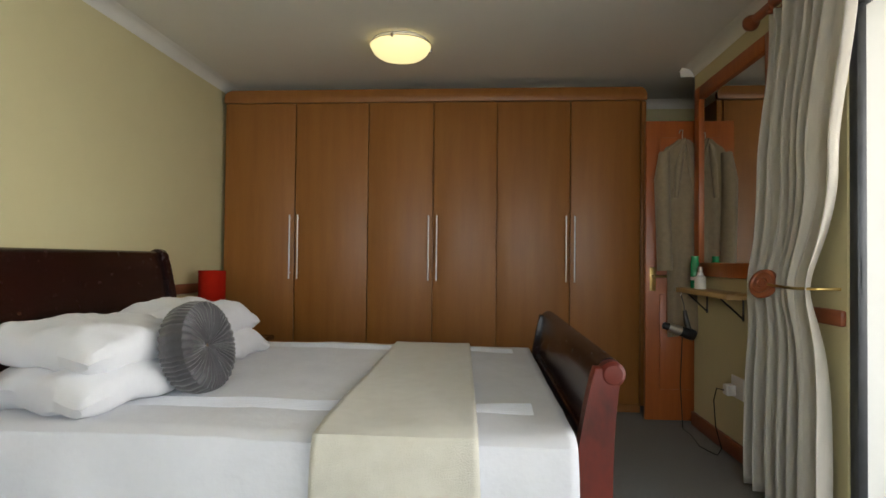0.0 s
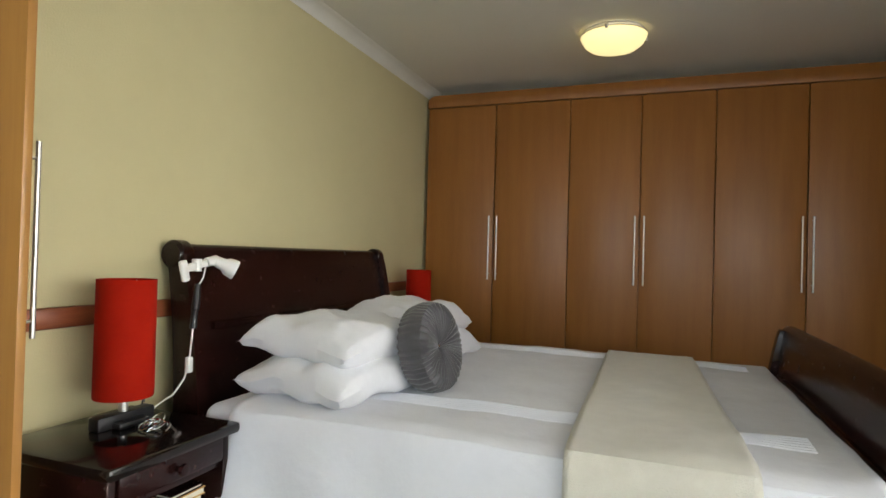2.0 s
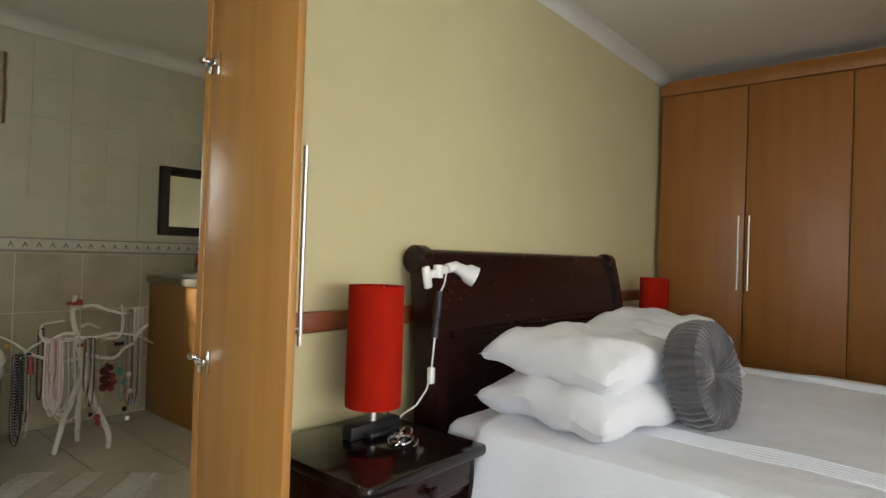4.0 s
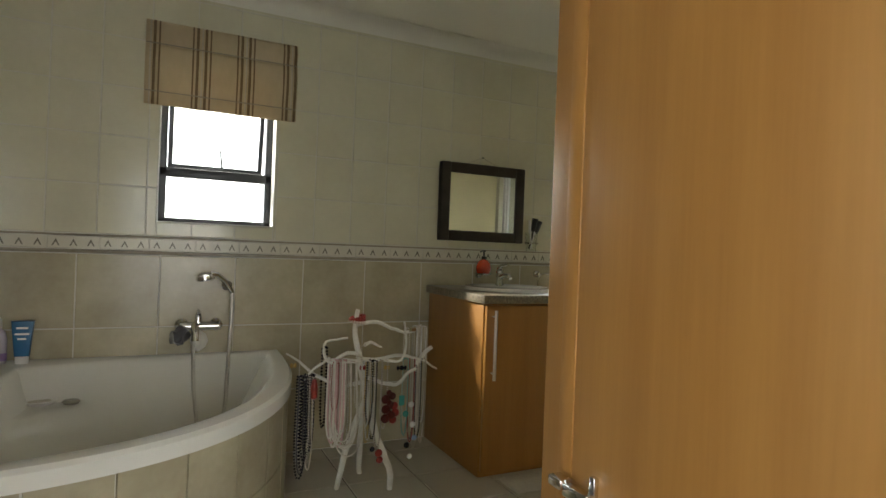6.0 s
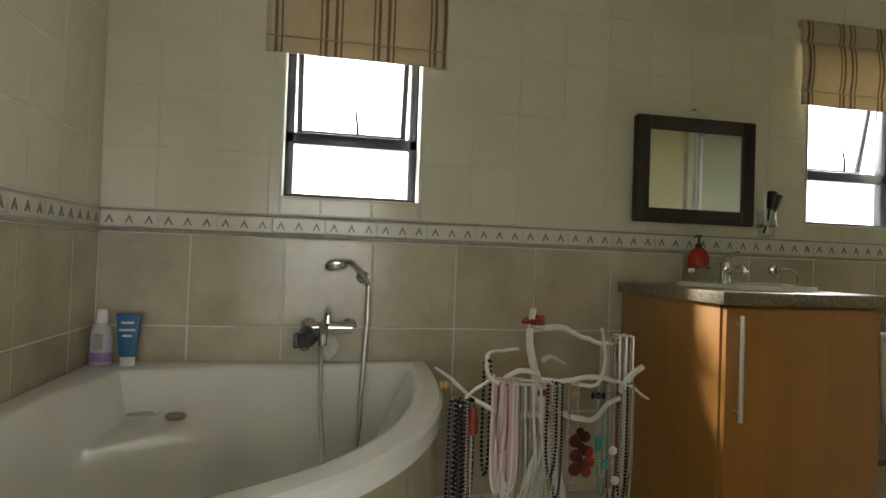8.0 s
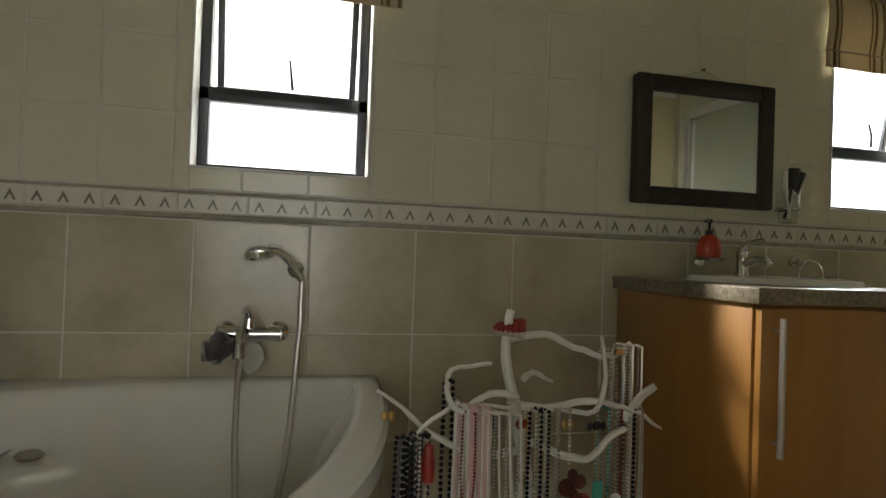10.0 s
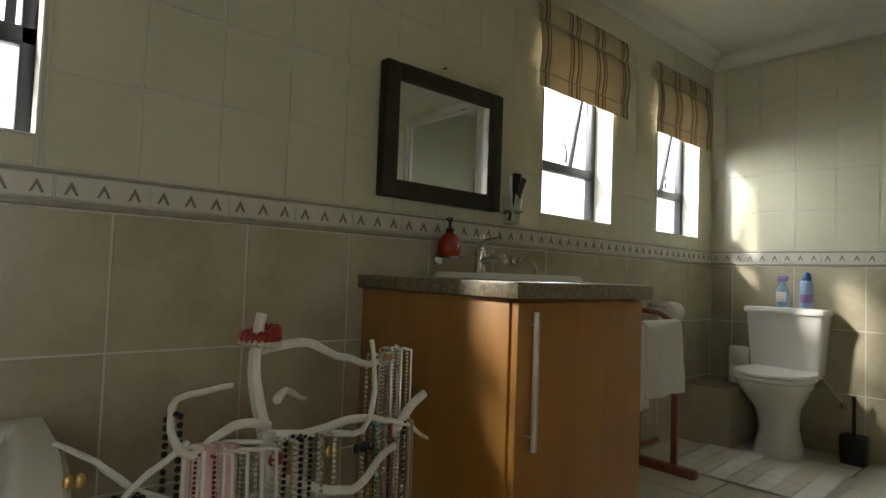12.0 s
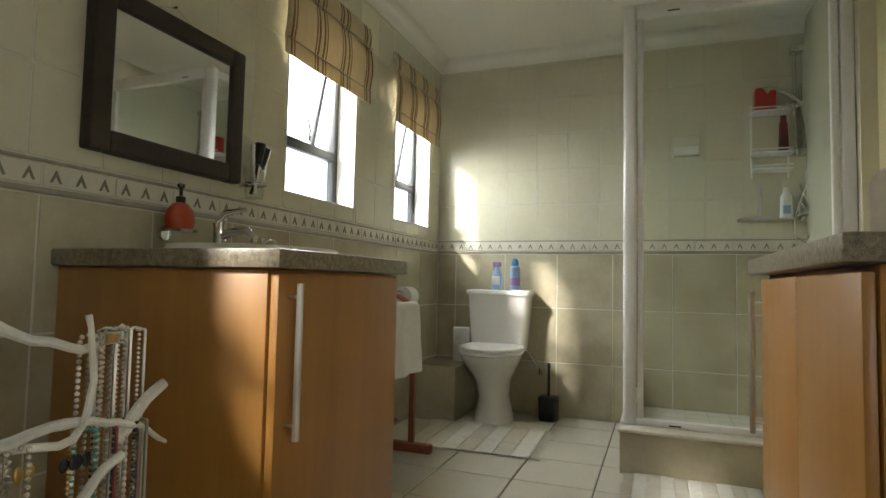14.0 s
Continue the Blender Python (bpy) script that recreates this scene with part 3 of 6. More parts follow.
def runner(u, v):
    x = -1.235 - 0.03 * v + (0.46 - 0.06 * v) * u
    s = -0.38 + v * (CW + 0.70)
    if s < 0:
        k = -s / 0.38
        return (x + 0.01 * k * math.sin(u * 9), CY0 - 0.022 - 0.055 * k ** 1.5 + 0.012 * math.sin(u * 8 + 1) * k + 0.03 * (1 - k) ** 8, 0.598 - 0.36 * k)
    if s > CW:
        k = (s - CW) / 0.32
        return (x, BY1 + 0.022 + 0.055 * k, 0.598 - 0.30 * k)
    e = min(s, CW - s)
    return (x, CY0 + 0.01 + s, bed_top(x, CY0 + s) + 0.014 - 0.016 * max(0, 1 - e / 0.05) ** 2 + 0.003 * wave(x, s, 0, 12))


solid("bed_runner", sheet(nb(), runner, 24, 90), "throw", "cream wool throw laid across the foot of the bed", "throw", thick=0.012)


def pillow(at, rz, tilt, size, label, seed, lx=0.0):
    """A soft pillow with pinched corners."""
    a, b, h = size
    m = pose(*at, tilt, lx, rz)

    def f(side):
        def g(u, v):
            p, q = 2 * u - 1, 2 * v - 1
            pin = 1 - 0.07 * (1 - abs(p) ** 2) * abs(q) ** 3
            pin2 = 1 - 0.07 * (1 - abs(q) ** 2) * abs(p) ** 3
            t = max(0, (1 - p ** 4)) ** 0.46 * max(0, (1 - q ** 4)) ** 0.46
            z = side * h * t * (1 + 0.18 * wave(p + seed, q, side, 1.6)) + 0.02 * wave(p + seed, q, 5, 2.2) + 0.010 * wave(p * 2 + seed, q, 9, 3.3) * t + 0.005 * wave(p * 2 + seed, q, 3, 8) * t - 0.028 * (p * q) ** 2
            return m @ Vector((a * p * pin2, b * q * pin, z))
        return g
    bm = sheet(sheet(nb(), f(1), 36, 36), f(-1), 36, 36)
    bmesh.ops.remove_doubles(bm, verts=bm.verts, dist=0.0015)
    return solid("pillow", bm, "pillow", label, "pillow", "pillows on the bed")


pillow((-2.10, 2.80, 0.660), 78, 0, (0.30, 0.255, 0.078), "white cotton pillow at the bottom of a stack", 1.0)
pillow((-2.12, 2.84, 0.775), 80, 2, (0.30, 0.25, 0.082), "plump white cotton pillow on top of another", 4.0, 3)
pillow((-2.13, 3.52, 0.660), 88, 0, (0.29, 0.255, 0.078), "white cotton pillow at the bottom of a stack", 7.0)
pillow((-2.16, 3.50, 0.780), 92, 3, (0.29, 0.25, 0.085), "plump white cotton pillow on top of another", 9.0, -2)

# round pleated cushion, on its edge against the pillows
cu = thing("round_cushion", (-1.82, 2.91, 0.60), "round dark grey satin cushion with pleats and a jewelled button", "cushion")
cm = pose(-1.80, 2.905, 0.592 + 0.160, 0, 78, -7) @ Matrix.Scale(0.82, 4)


def cushion(u, v):
    an = u * math.tau
    pr = [(0.0, 0.030), (0.04, 0.052), (0.10, 0.066), (0.155, 0.068), (0.188, 0.052), (0.200, 0.0), (0.188, -0.052), (0.155, -0.068), (0.10, -0.066), (0.04, -0.052), (0.0, -0.030)]
    k = min(int(v * 10), 9)
    t = v * 10 - k
    r, z = [p + (q - p) * t for p, q in zip(pr[k], pr[k + 1])]
    pl = abs(math.sin(an * 22 + 1.5 * math.sin(an * 5)))
    s = 1 if z >= 0 else -1
    return cm @ Vector((r * math.cos(an) * (1 + 0.025 * pl), r * math.sin(an) * (1 + 0.025 * pl), z + s * 0.007 * pl * min(1, r / 0.05)))


part("cover", sheet(nb(), cushion, 176, 30, closed=True), "cushion", cu)
part("button", lathe(nb(), [(0, 0.010), (0.008, 0.008), (0.013, 0.0), (0.013, -0.008)], cm @ Vector((0, 0, 0.034)), 10, cm.to_3x3()), "chrome", cu, "small jewelled silver button")


# ---- nightstands and lamps ----
def nightstand(y0, y1, x1, zt, label, books=False):
    ns = thing("nightstand", ((HX + x1) / 2, (y0 + y1) / 2, 0), label, "nightstand", "nightstands beside the bed")
    x0 = HX + 0.03
    part("top", bx(nb(), (x0 - 0.01, y0 - 0.02, zt - 0.035), (x1 + 0.03, y1 + 0.02, zt), 0.012), "lacquer", ns, "glossy near-black top")
    for ya, yb in ((y0, y0 + 0.025), (y1 - 0.025, y1)):
        part("side_panel", bx(nb(), (x0, ya, 0.02), (x1, yb, zt - 0.035), 0.004), "dark", ns)
    part("back_panel", bx(nb(), (x0, y0 + 0.025, 0.05), (x0 + 0.015, y1 - 0.025, zt - 0.035)), "dark", ns)
    for z in (0.08, zt - 0.135):
        part("shelf", bx(nb(), (x0 + 0.015, y0 + 0.025, z), (x1 - 0.01, y1 - 0.025, z + 0.02), 0.003), "dark", ns)
    d = part("drawer", bx(nb(), (x1 - 0.02, y0 + 0.03, zt - 0.112), (x1 + 0.008, y1 - 0.03, zt - 0.038), 0.008), "dark", ns)
    part("knob", lathe(nb(), [(0, 0), (0.008, 0), (0.008, 0.012), (0.018, 0.02), (0.016, 0.03), (0, 0.034)], (x1 + 0.008, (y0 + y1) / 2, zt - 0.076), 16, Matrix.Rotation(radians(90), 3, "Y")), "dark", d, "turned dark wooden knob")
    part("plinth", bx(nb(), (x0, y0 + 0.01, 0), (x1 - 0.02, y1 - 0.01, 0.08), 0.004), "dark", ns)
    return ns


def table_lamp(x, y, z, label):
    lp = thing("table_lamp", (x, y, z), label, "table lamp", "lamps on the nightstands")
    part("base", bx(bx(nb(), (x - 0.055, y - 0.055, z), (x + 0.055, y + 0.055, z + 0.02), 0.008), (x - 0.022, y - 0.10, z), (x + 0.022, y + 0.10, z + 0.04), 0.006), "black", lp, "dark square metal foot")
    part("socket", tube(nb(), [(x, y, z + 0.035), (x, y, z + 0.16)], 0.014, 12), "steel", lp, "steel lamp socket")
    sh = nb()
    z0, z1, r = z + 0.085, z + 0.445, 0.084
    lathe(sh, [(r, z0), (r + 0.001, z0 + 0.004), (r, z1 - 0.004), (r, z1), (r - 0.004, z1), (r - 0.004, z0), (r, z0)], (x, y, 0), 48)
    part("shade", sh, "shade", lp, "tall red fabric drum shade")
    sp = nb()
    for k in range(3):
        a = k * math.tau / 3
        tube(sp, [(x, y, z1 - 0.03), (x + 0.081 * math.cos(a), y + 0.081 * math.sin(a), z1 - 0.008)], 0.002, 5)
    part("spider", sp, "steel", lp, "thin wire shade carrier")
    return lp


NZ = 0.545
nightstand(1.98, 2.41, -2.285, NZ, "dark mahogany nightstand with a drawer and books below")
nightstand(4.30, 4.78, -2.25, NZ, "dark mahogany nightstand beside the wardrobe")
table_lamp(-2.555, 2.25, NZ, "table lamp with a tall red drum shade, on the dark nightstand")
table_lamp(-2.54, 4.52, NZ, "table lamp with a tall red drum shade, by the wardrobe")

# ---- things on and by the near nightstand ----
RY90, RX90 = Matrix.Rotation(radians(90), 3, "Y"), Matrix.Rotation(radians(90), 3, "X")


def book(x0, x1, y0, y1, z, h, cover, label):
    b = thing("book", ((x0 + x1) / 2, (y0 + y1) / 2, z), label, "book", "books in the nightstand")
    part("cover", bx(bx(bx(nb(), (x0, y0, z), (x1, y1, z + 0.003)), (x0, y0, z + h - 0.003), (x1, y1, z + h)), (x0, y0, z + 0.003), (x0 + 0.003, y1, z + h - 0.003)), cover, b, smooth=False)
    part("pages", bx(nb(), (x0 + 0.004, y0 + 0.003, z + 0.003), (x1 - 0.004, y1 - 0.003, z + h - 0.003)), "page", b, "cream page block", smooth=False)


book(-2.52, -2.30, 2.19, 2.325, 0.10, 0.13, "black", "thick closed book lying in the dark nightstand")
book(-2.52, -2.30, 2.19, 2.32, 0.23, 0.12, "white_plastic", "pale closed book lying in the dark nightstand")
book(-2.51, -2.295, 2.185, 2.325, 0.35, 0.022, "book", "thin ochre book lying on a stack")
book(-2.51, -2.30, 2.20, 2.32, 0.372, 0.012, "dark", "thin dark book lying on a stack")
book(-2.52, -2.30, 2.015, 2.17, 0.10, 0.14, "black", "thick closed book lying in the dark nightstand")
book(-2.52, -2.30, 2.02, 2.17, 0.24, 0.11, "white_plastic", "pale closed book lying in the dark nightstand")
book(-2.51, -2.305, 2.025, 2.165, 0.35, 0.03, "black", "closed black book lying on a stack")

pile = thing("jewellery_pile", (-2.43, 2.25, NZ), "small tangle of silver jewellery on the nightstand", "jewellery")
random.seed(5)
for k in range(9):
    a = random.random() * math.tau
    c = Vector((-2.42 + random.uniform(-0.025, 0.025), 2.245 + random.uniform(-0.03, 0.03), NZ + 0.004 + 0.003 * k))
    r = random.uniform(0.012, 0.024)
    tl = Matrix.Rotation(random.uniform(0, 0.7), 3, "X") @ Matrix.Rotation(a, 3, "Z")
    part("ring", tube(nb(), [c + tl @ Vector((r * math.cos(i * math.tau / 14), r * math.sin(i * math.tau / 14), 0)) for i in range(15)], 0.0022, 5), "chrome", pile)

clip = thing("clip_lamp", (-2.56, 2.50, NZ), "white clip-on spot lamp fixed to the dark headboard", "clip lamp")
pad = bx(nb(), (-0.010, -0.016, -0.038), (0.010, 0.016, 0.038), 0.009, 3)
pad.transform(pose(-2.548, 2.468, 1.012, 14, 0, 0))
part("clamp", pad, "white_plastic", clip, "white rounded clamp paddle")
arm = bx(nb(), (-0.011, 0.0, -0.013), (0.011, 0.105, 0.013), 0.005, 2)
arm.transform(pose(-2.555, 2.472, 1.018, 12, 0, 0))
part("clamp_arm", arm, "white_plastic", clip, "white clamp jaw")
part("spring_band", tube(nb(), [(-2.556, 2.533, 1.010), (-2.556, 2.533, 1.054)], 0.017, 12), "white_plastic", clip, "white clamp spring housing")
part("joint", tube(nb(), [(-2.553, 2.575, 1.042), (-2.545, 2.612, 1.050), (-2.530, 2.632, 1.040)], [0.017, 0.019, 0.016], 14), "white_plastic", clip, "white swivel joint")
hd = lathe(nb(), [(0, 0), (0.018, 0), (0.021, 0.012), (0.022, 0.030), (0.033, 0.044), (0.036, 0.078), (0.033, 0.078), (0.029, 0.048), (0.012, 0.034), (0, 0.034)], (-2.542, 2.610, 1.047), 24, Vector((0.62, 0.62, -0.42)).to_track_quat("Z", "Y").to_matrix())
part("lamp_head", hd, "white_plastic", clip, "white reflector head")
part("stem", tube(nb(), [(-2.552, 2.537, 0.965), (-2.548, 2.528, 0.90), (-2.545, 2.520, 0.875), (-2.545, 2.519, 0.87), (-2.540, 2.508, 0.81)], [0.010, 0.014, 0.014, 0.010, 0.013], 12), "black", clip, "black tapered plug-on stem")
for k in range(3):
    zz = 0.872 + 0.007 * k
    part("stem_ring", lathe(nb(), [(0.0135, -0.0015), (0.0165, 0), (0.0135, 0.0015)], (-2.546, 2.521 + 0.001 * k, zz), 16), "chrome", clip, "bright ring")
part("cord", tube(nb(), [(-2.55, 2.57, 1.03), (-2.545, 2.555, 0.99), (-2.55, 2.54, 0.96)], 0.003, 6), "white_plastic", clip, "thin white cord")
part("cord", tube(nb(), [(-2.540, 2.508, 0.812), (-2.538, 2.498, 0.74), (-2.538, 2.492, 0.69), (-2.545, 2.480, 0.64), (-2.565, 2.455, 0.59), (-2.575, 2.41, 0.57), (-2.58, 2.37, NZ + 0.003)], 0.003, 6), "white_plastic", clip, "thin white cord")
part("switch", bx(nb(), (-2.548, 2.482, 0.66), (-2.528, 2.504, 0.715), 0.005), "white_plastic", clip, "white in-line switch")
solid("lamp_flex", tube(nb(), [(-2.555, 2.30, NZ + 0.006), (-2.60, 2.36, NZ + 0.03), (-2.66, 2.42, NZ + 0.035), (-2.70, 2.46, NZ + 0.004)], 0.003, 6), "black", "thin black lamp flex on the nightstand", "flex")

# ---- cupboard-style door leaf of the bathroom opening ----
leaf = thing("door_1", (-2.56, 1.81, 0.02), "open maple door leaf with concealed steel hinges", "door", kind="structure")
part("panel", bx(nb(), (-2.752, 1.802, 0.02), (-2.362, 1.824, 2.10), 0.0025), "ward_panel", leaf)
for z in (0.792, 1.564):
    hg = nb()
    bx(hg, (-2.700, 1.794, z - 0.03), (-2.690, 1.8025, z + 0.03), 0.002)
    bx(hg, (-2.738, 1.782, z - 0.008), (-2.69, 1.797, z + 0.010), 0.003)
    bx(hg, (-2.752, 1.770, z + 0.004), (-2.725, 1.790, z + 0.018), 0.003)
    lathe(hg, [(0, 0), (0.006, 0), (0.006, 0.02), (0, 0.02)], (-2.722, 1.79, z - 0.026), 10)
    part("hinge", hg, "chrome", leaf, "steel concealed hinge")
hb = tube(nb(), [(-2.385, 1.852, 0.87), (-2.385, 1.852, 1.33)], 0.006, 10)
for z in (0.91, 1.29):
    tube(hb, [(-2.385, 1.852, z), (-2.385, 1.822, z)], 0.004, 6)
part("handle", hb, "steel", leaf, "long brushed steel bar handle")
jm = nb()
bx(jm, (-2.932, 1.892, 0), (-2.742, 1.909, 2.12), 0.002)
bx(jm, (-2.772, 1.800, 0), (-2.7425, 1.891, 2.12), 0.002)
bx(jm, (-2.935, 0.95, 0), (-2.742, 0.968, 2.12), 0.002)
bx(jm, (-2.935, 0.968, 2.102), (-2.742, 1.892, 2.12), 0.002)
solid("trim_jamb", jm, "ward_panel", "maple lining of the bathroom opening", "door frame", kind="structure")

# ---- ceiling lamp ----
LC = (-1.288, 4.30, CEIL)
cl = thing("ceiling_lamp", LC, "round alabaster glass ceiling lamp with steel clips, lit", "ceiling lamp")
part("plate", lathe(nb(), [(0, -0.001), (0.170, -0.001), (0.176, -0.012), (0.172, -0.020), (0, -0.020)], LC, 40), "shower_frame", cl, "white ceiling plate")
part("bowl", lathe(nb(), [(0.181, -0.022), (0.183, -0.026), (0.179, -0.036), (0.163, -0.066), (0.132, -0.090), (0.08, -0.106), (0.0, -0.112)], LC, 48), "lamp_glass", cl, "glowing alabaster glass bowl")
part("rim", lathe(nb(), [(0.181, -0.0215), (0.187, -0.0235), (0.187, -0.0275), (0.184, -0.0285)], LC, 48), "steel", cl, "thin steel rim")
for k in range(3):
    a = 0.4 + k * math.tau / 3
    p = Vector((LC[0] + 0.188 * math.cos(a), LC[1] + 0.188 * math.sin(a), CEIL - 0.03))
    part("clip", lathe(nb(), [(0, -0.012), (0.008, -0.010), (0.010, 0), (0.008, 0.016), (0, 0.018)], p, 10), "steel", cl, "small steel clip")

# ---- garden wall: sliding door, curtain, mirror, shelf ----
sd = thing("window_4", (EX + 0.1, 1.0, 0), "dark aluminium sliding glass door, slid open", "sliding door", kind="structure")
fr = nb()
for a, b in (((-1.2, 0), (-1.14, 2.12)), ((3.165, 0), (3.215, 2.12)), ((-1.14, 2.06), (3.165, 2.12)), ((-1.14, 0), (3.165, 0.03))):
    bx(fr, (EX + 0.004, a[0], a[1]), (EX + 0.04, b[0], b[1]), 0.004)
part("window_frame", fr, "alu", sd, "dark grey aluminium frame")
for ya, yb, xo in ((-1.13, 0.95, 0.05), (-0.98, 1.10, 0.085)):
    st = nb()
    for a, b in (((ya, 0.03), (ya + 0.05, 2.06)), ((yb - 0.05, 0.03), (yb, 2.06)), ((ya + 0.05, 0.03), (yb - 0.05, 0.11)), ((ya + 0.05, 2.0), (yb - 0.05, 2.06))):
        bx(st, (EX + xo, a[0], a[1]), (EX + xo + 0.028, b[0], b[1]), 0.003)
    lf = part("sliding_leaf", st, "alu", sd)
    g = part("pane", bx(nb(), (EX + xo + 0.011, ya + 0.045, 0.105), (EX + xo + 0.017, yb - 0.045, 2.005)), "pane", lf, smooth=False)
    g.visible_shadow = False
part("lock", bx(nb(), (EX + 0.012, 3.165, 0.98), (EX + 0.022, 3.195, 1.10), 0.003), "black", sd, "small black latch")

part("reveal", bx(nb(), (EX + 0.042, 3.213, 0), (EX + 0.201, 3.2195, 2.12)), "plaster", sd, "white painted reveal", smooth=False)
rod = thing("curtain_rod", (0.53, 2.0, 2.24), "thick turned red-brown wooden curtain rod with ball finials", "curtain rod")
part("pole", tube(nb(), [(0.53, 0.3, 2.262), (0.53, 3.76, 2.262)], 0.021, 16), "trim", rod)
part("finial", lathe(nb(), [(0, 0), (0.022, 0), (0.026, 0.012), (0.020, 0.02), (0.036, 0.04), (0.04, 0.06), (0.03, 0.082), (0, 0.09)], (0.53, 3.755, 2.262), 20, Matrix.Rotation(radians(-90), 3, "X")), "trim", rod, "turned wooden end knob")
part("bracket", bx(nb(), (0.515, 3.60, 2.225), (0.625, 3.63, 2.25), 0.006), "trim", rod)
for k in range(7):
    y = 3.12 + 0.075 * k
    part("ring", tube(nb(), [(0.53 + 0.031 * math.cos(i * math.tau / 20), y, 2.258 + 0.031 * math.sin(i * math.tau / 20)) for i in range(21)], 0.004, 6), "trim", rod, "wooden curtain ring")


def lerp(keys, z):
    for (z0, a0), (z1, a1) in zip(keys, keys[1:]):
        if z <= z1:
            t = (z - z0) / (z1 - z0)
            t = t * t * (3 - 2 * t)
            return a0 + (a1 - a0) * t
    return keys[-1][1]


def drape(u, v):
    z = 0.015 + 2.205 * v
    far = lerp(((0, 3.83), (0.5, 3.80), (1.0, 3.73), (1.5, 3.70), (2.2, 3.60)), z)
    near = lerp(((0, 3.23), (0.5, 3.24), (0.97, 3.28), (1.45, 3.16), (2.2, 3.03)), z)
    y = far + (near - far) * u
    amp = 0.030 + 0.020 * math.sin(math.pi * min(1, abs(z - 0.97) / 1.2))
    ph = u * 41 + 1.2 * math.sin(u * 9) + 0.5 * wave(u * 3, z, 0, 1.4)
    x = 0.535 + amp * math.sin(ph) + 0.012 * math.sin(ph * 2.1 + z * 2) - (0.035 * math.exp(-((z - 0.97) / 0.16) ** 2))
    y += 0.018 * math.cos(ph)
    return (min(x, 0.597), y, z)


cur = thing("curtain", (0.53, 3.45, 0), "oatmeal linen curtain tied back beside the sliding door", "curtain")
part("cloth", sheet(nb(), drape, 150, 60), "curtain", cur, thick=0.003)
hb = thing("curtain_holdback", (0.6, 3.60, 0.98), "round turned wooden curtain holdback with a brass arm", "curtain holdback")
part("disc", lathe(nb(), [(0, 0.012), (0.018, 0.012), (0.022, 0.016), (0.026, 0.010), (0.042, 0.010), (0.048, 0.016), (0.062, 0.012), (0.068, 0.0), (0.062, -0.014), (0, -0.014)], (0.452, 3.52, 0.985), 32, Matrix.Rotation(radians(-68), 3, "Y") @ Matrix.Rotation(radians(25), 3, "X")), "trim", hb, "ringed wooden disc")
part("arm", tube(nb(), [(0.46, 3.52, 0.985), (0.455, 3.42, 0.98), (0.47, 3.32, 0.975), (0.53, 3.26, 0.975), (0.623, 3.26, 0.975)], 0.006, 8), "brass", hb, "bent brass arm")

mr = thing("wall_mirror", (EX, 4.22, 1.0), "large wall mirror in a varnished orange wooden frame", "mirror")
MY0, MY1, MZ0, MZ1 = 3.72, 4.745, 0.99, 2.205
f2 = nb()
for a, b in (((MY0, MZ0), (MY0 + 0.085, MZ1)), ((MY1 - 0.085, MZ0), (MY1, MZ1)), ((MY0 + 0.085, MZ0), (MY1 - 0.085, MZ0 + 0.085)), ((MY0 + 0.085, MZ1 - 0.085), (MY1 - 0.085, MZ1))):
    bx(f2, (EX - 0.035, a[0], a[1]), (EX - 0.001, b[0], b[1]), 0.008)
part("frame", f2, "door", mr)
part("glass", bx(nb(), (EX - 0.016, MY0 + 0.08, MZ0 + 0.08), (EX - 0.006, MY1 - 0.08, MZ1 - 0.08)), "mirror", mr, "clear mirror glass", smooth=False)
sf = thing("wall_shelf", (EX, 4.3, 0.88), "narrow pale wooden wall shelf under the mirror", "shelf")
part("board", bx(nb(), (0.46, 3.92, 0.885), (EX - 0.001, 4.70, 0.915), 0.006), "pine", sf)
for y in (4.1, 4.6):
    part("bracket", tube(tube(nb(), [(EX - 0.004, y, 0.76), (EX - 0.004, y, 0.884)], 0.006, 6), [(EX - 0.004, y, 0.77), (0.50, y, 0.882)], 0.005, 6), "black", sf, "dark metal bracket")
part("hook", tube(nb(), [(0.49, 4.68, 0.886), (0.49, 4.68, 0.872), (0.488, 4.69, 0.862), (0.49, 4.70, 0.868)], 0.002, 6), "steel", sf, "small cup hook")
gb = thing("green_bottle", (0.545, 4.60, 0.915), "green cosmetic bottle standing on the shelf", "bottle")
part("bottle", lathe(nb(), [(0, 0), (0.024, 0), (0.026, 0.01), (0.026, 0.16), (0.022, 0.17), (0.022, 0.20), (0, 0.20)], (0.545, 4.60, 0.915), 20), "green_glass", gb)
part("label_band", lathe(nb(), [(0.0265, 0.05), (0.0268, 0.051), (0.0268, 0.069), (0.0265, 0.07)], (0.545, 4.60, 0.915), 20), "white_plastic", gb, "white printed band")
wb = thing("cosmetic_bottle", (0.535, 4.48, 0.915), "small white pump bottle on the shelf", "bottle")
part("bottle", lathe(nb(), [(0, 0), (0.032, 0), (0.034, 0.008), (0.032, 0.07), (0.018, 0.085), (0.018, 0.10), (0, 0.10)], (0.535, 4.48, 0.915), 20), "white_plastic", wb)
part("cap", lathe(nb(), [(0, 0.10), (0.014, 0.10), (0.014, 0.135), (0, 0.136)], (0.535, 4.48, 0.915), 14), "steel", wb, "silver cap")

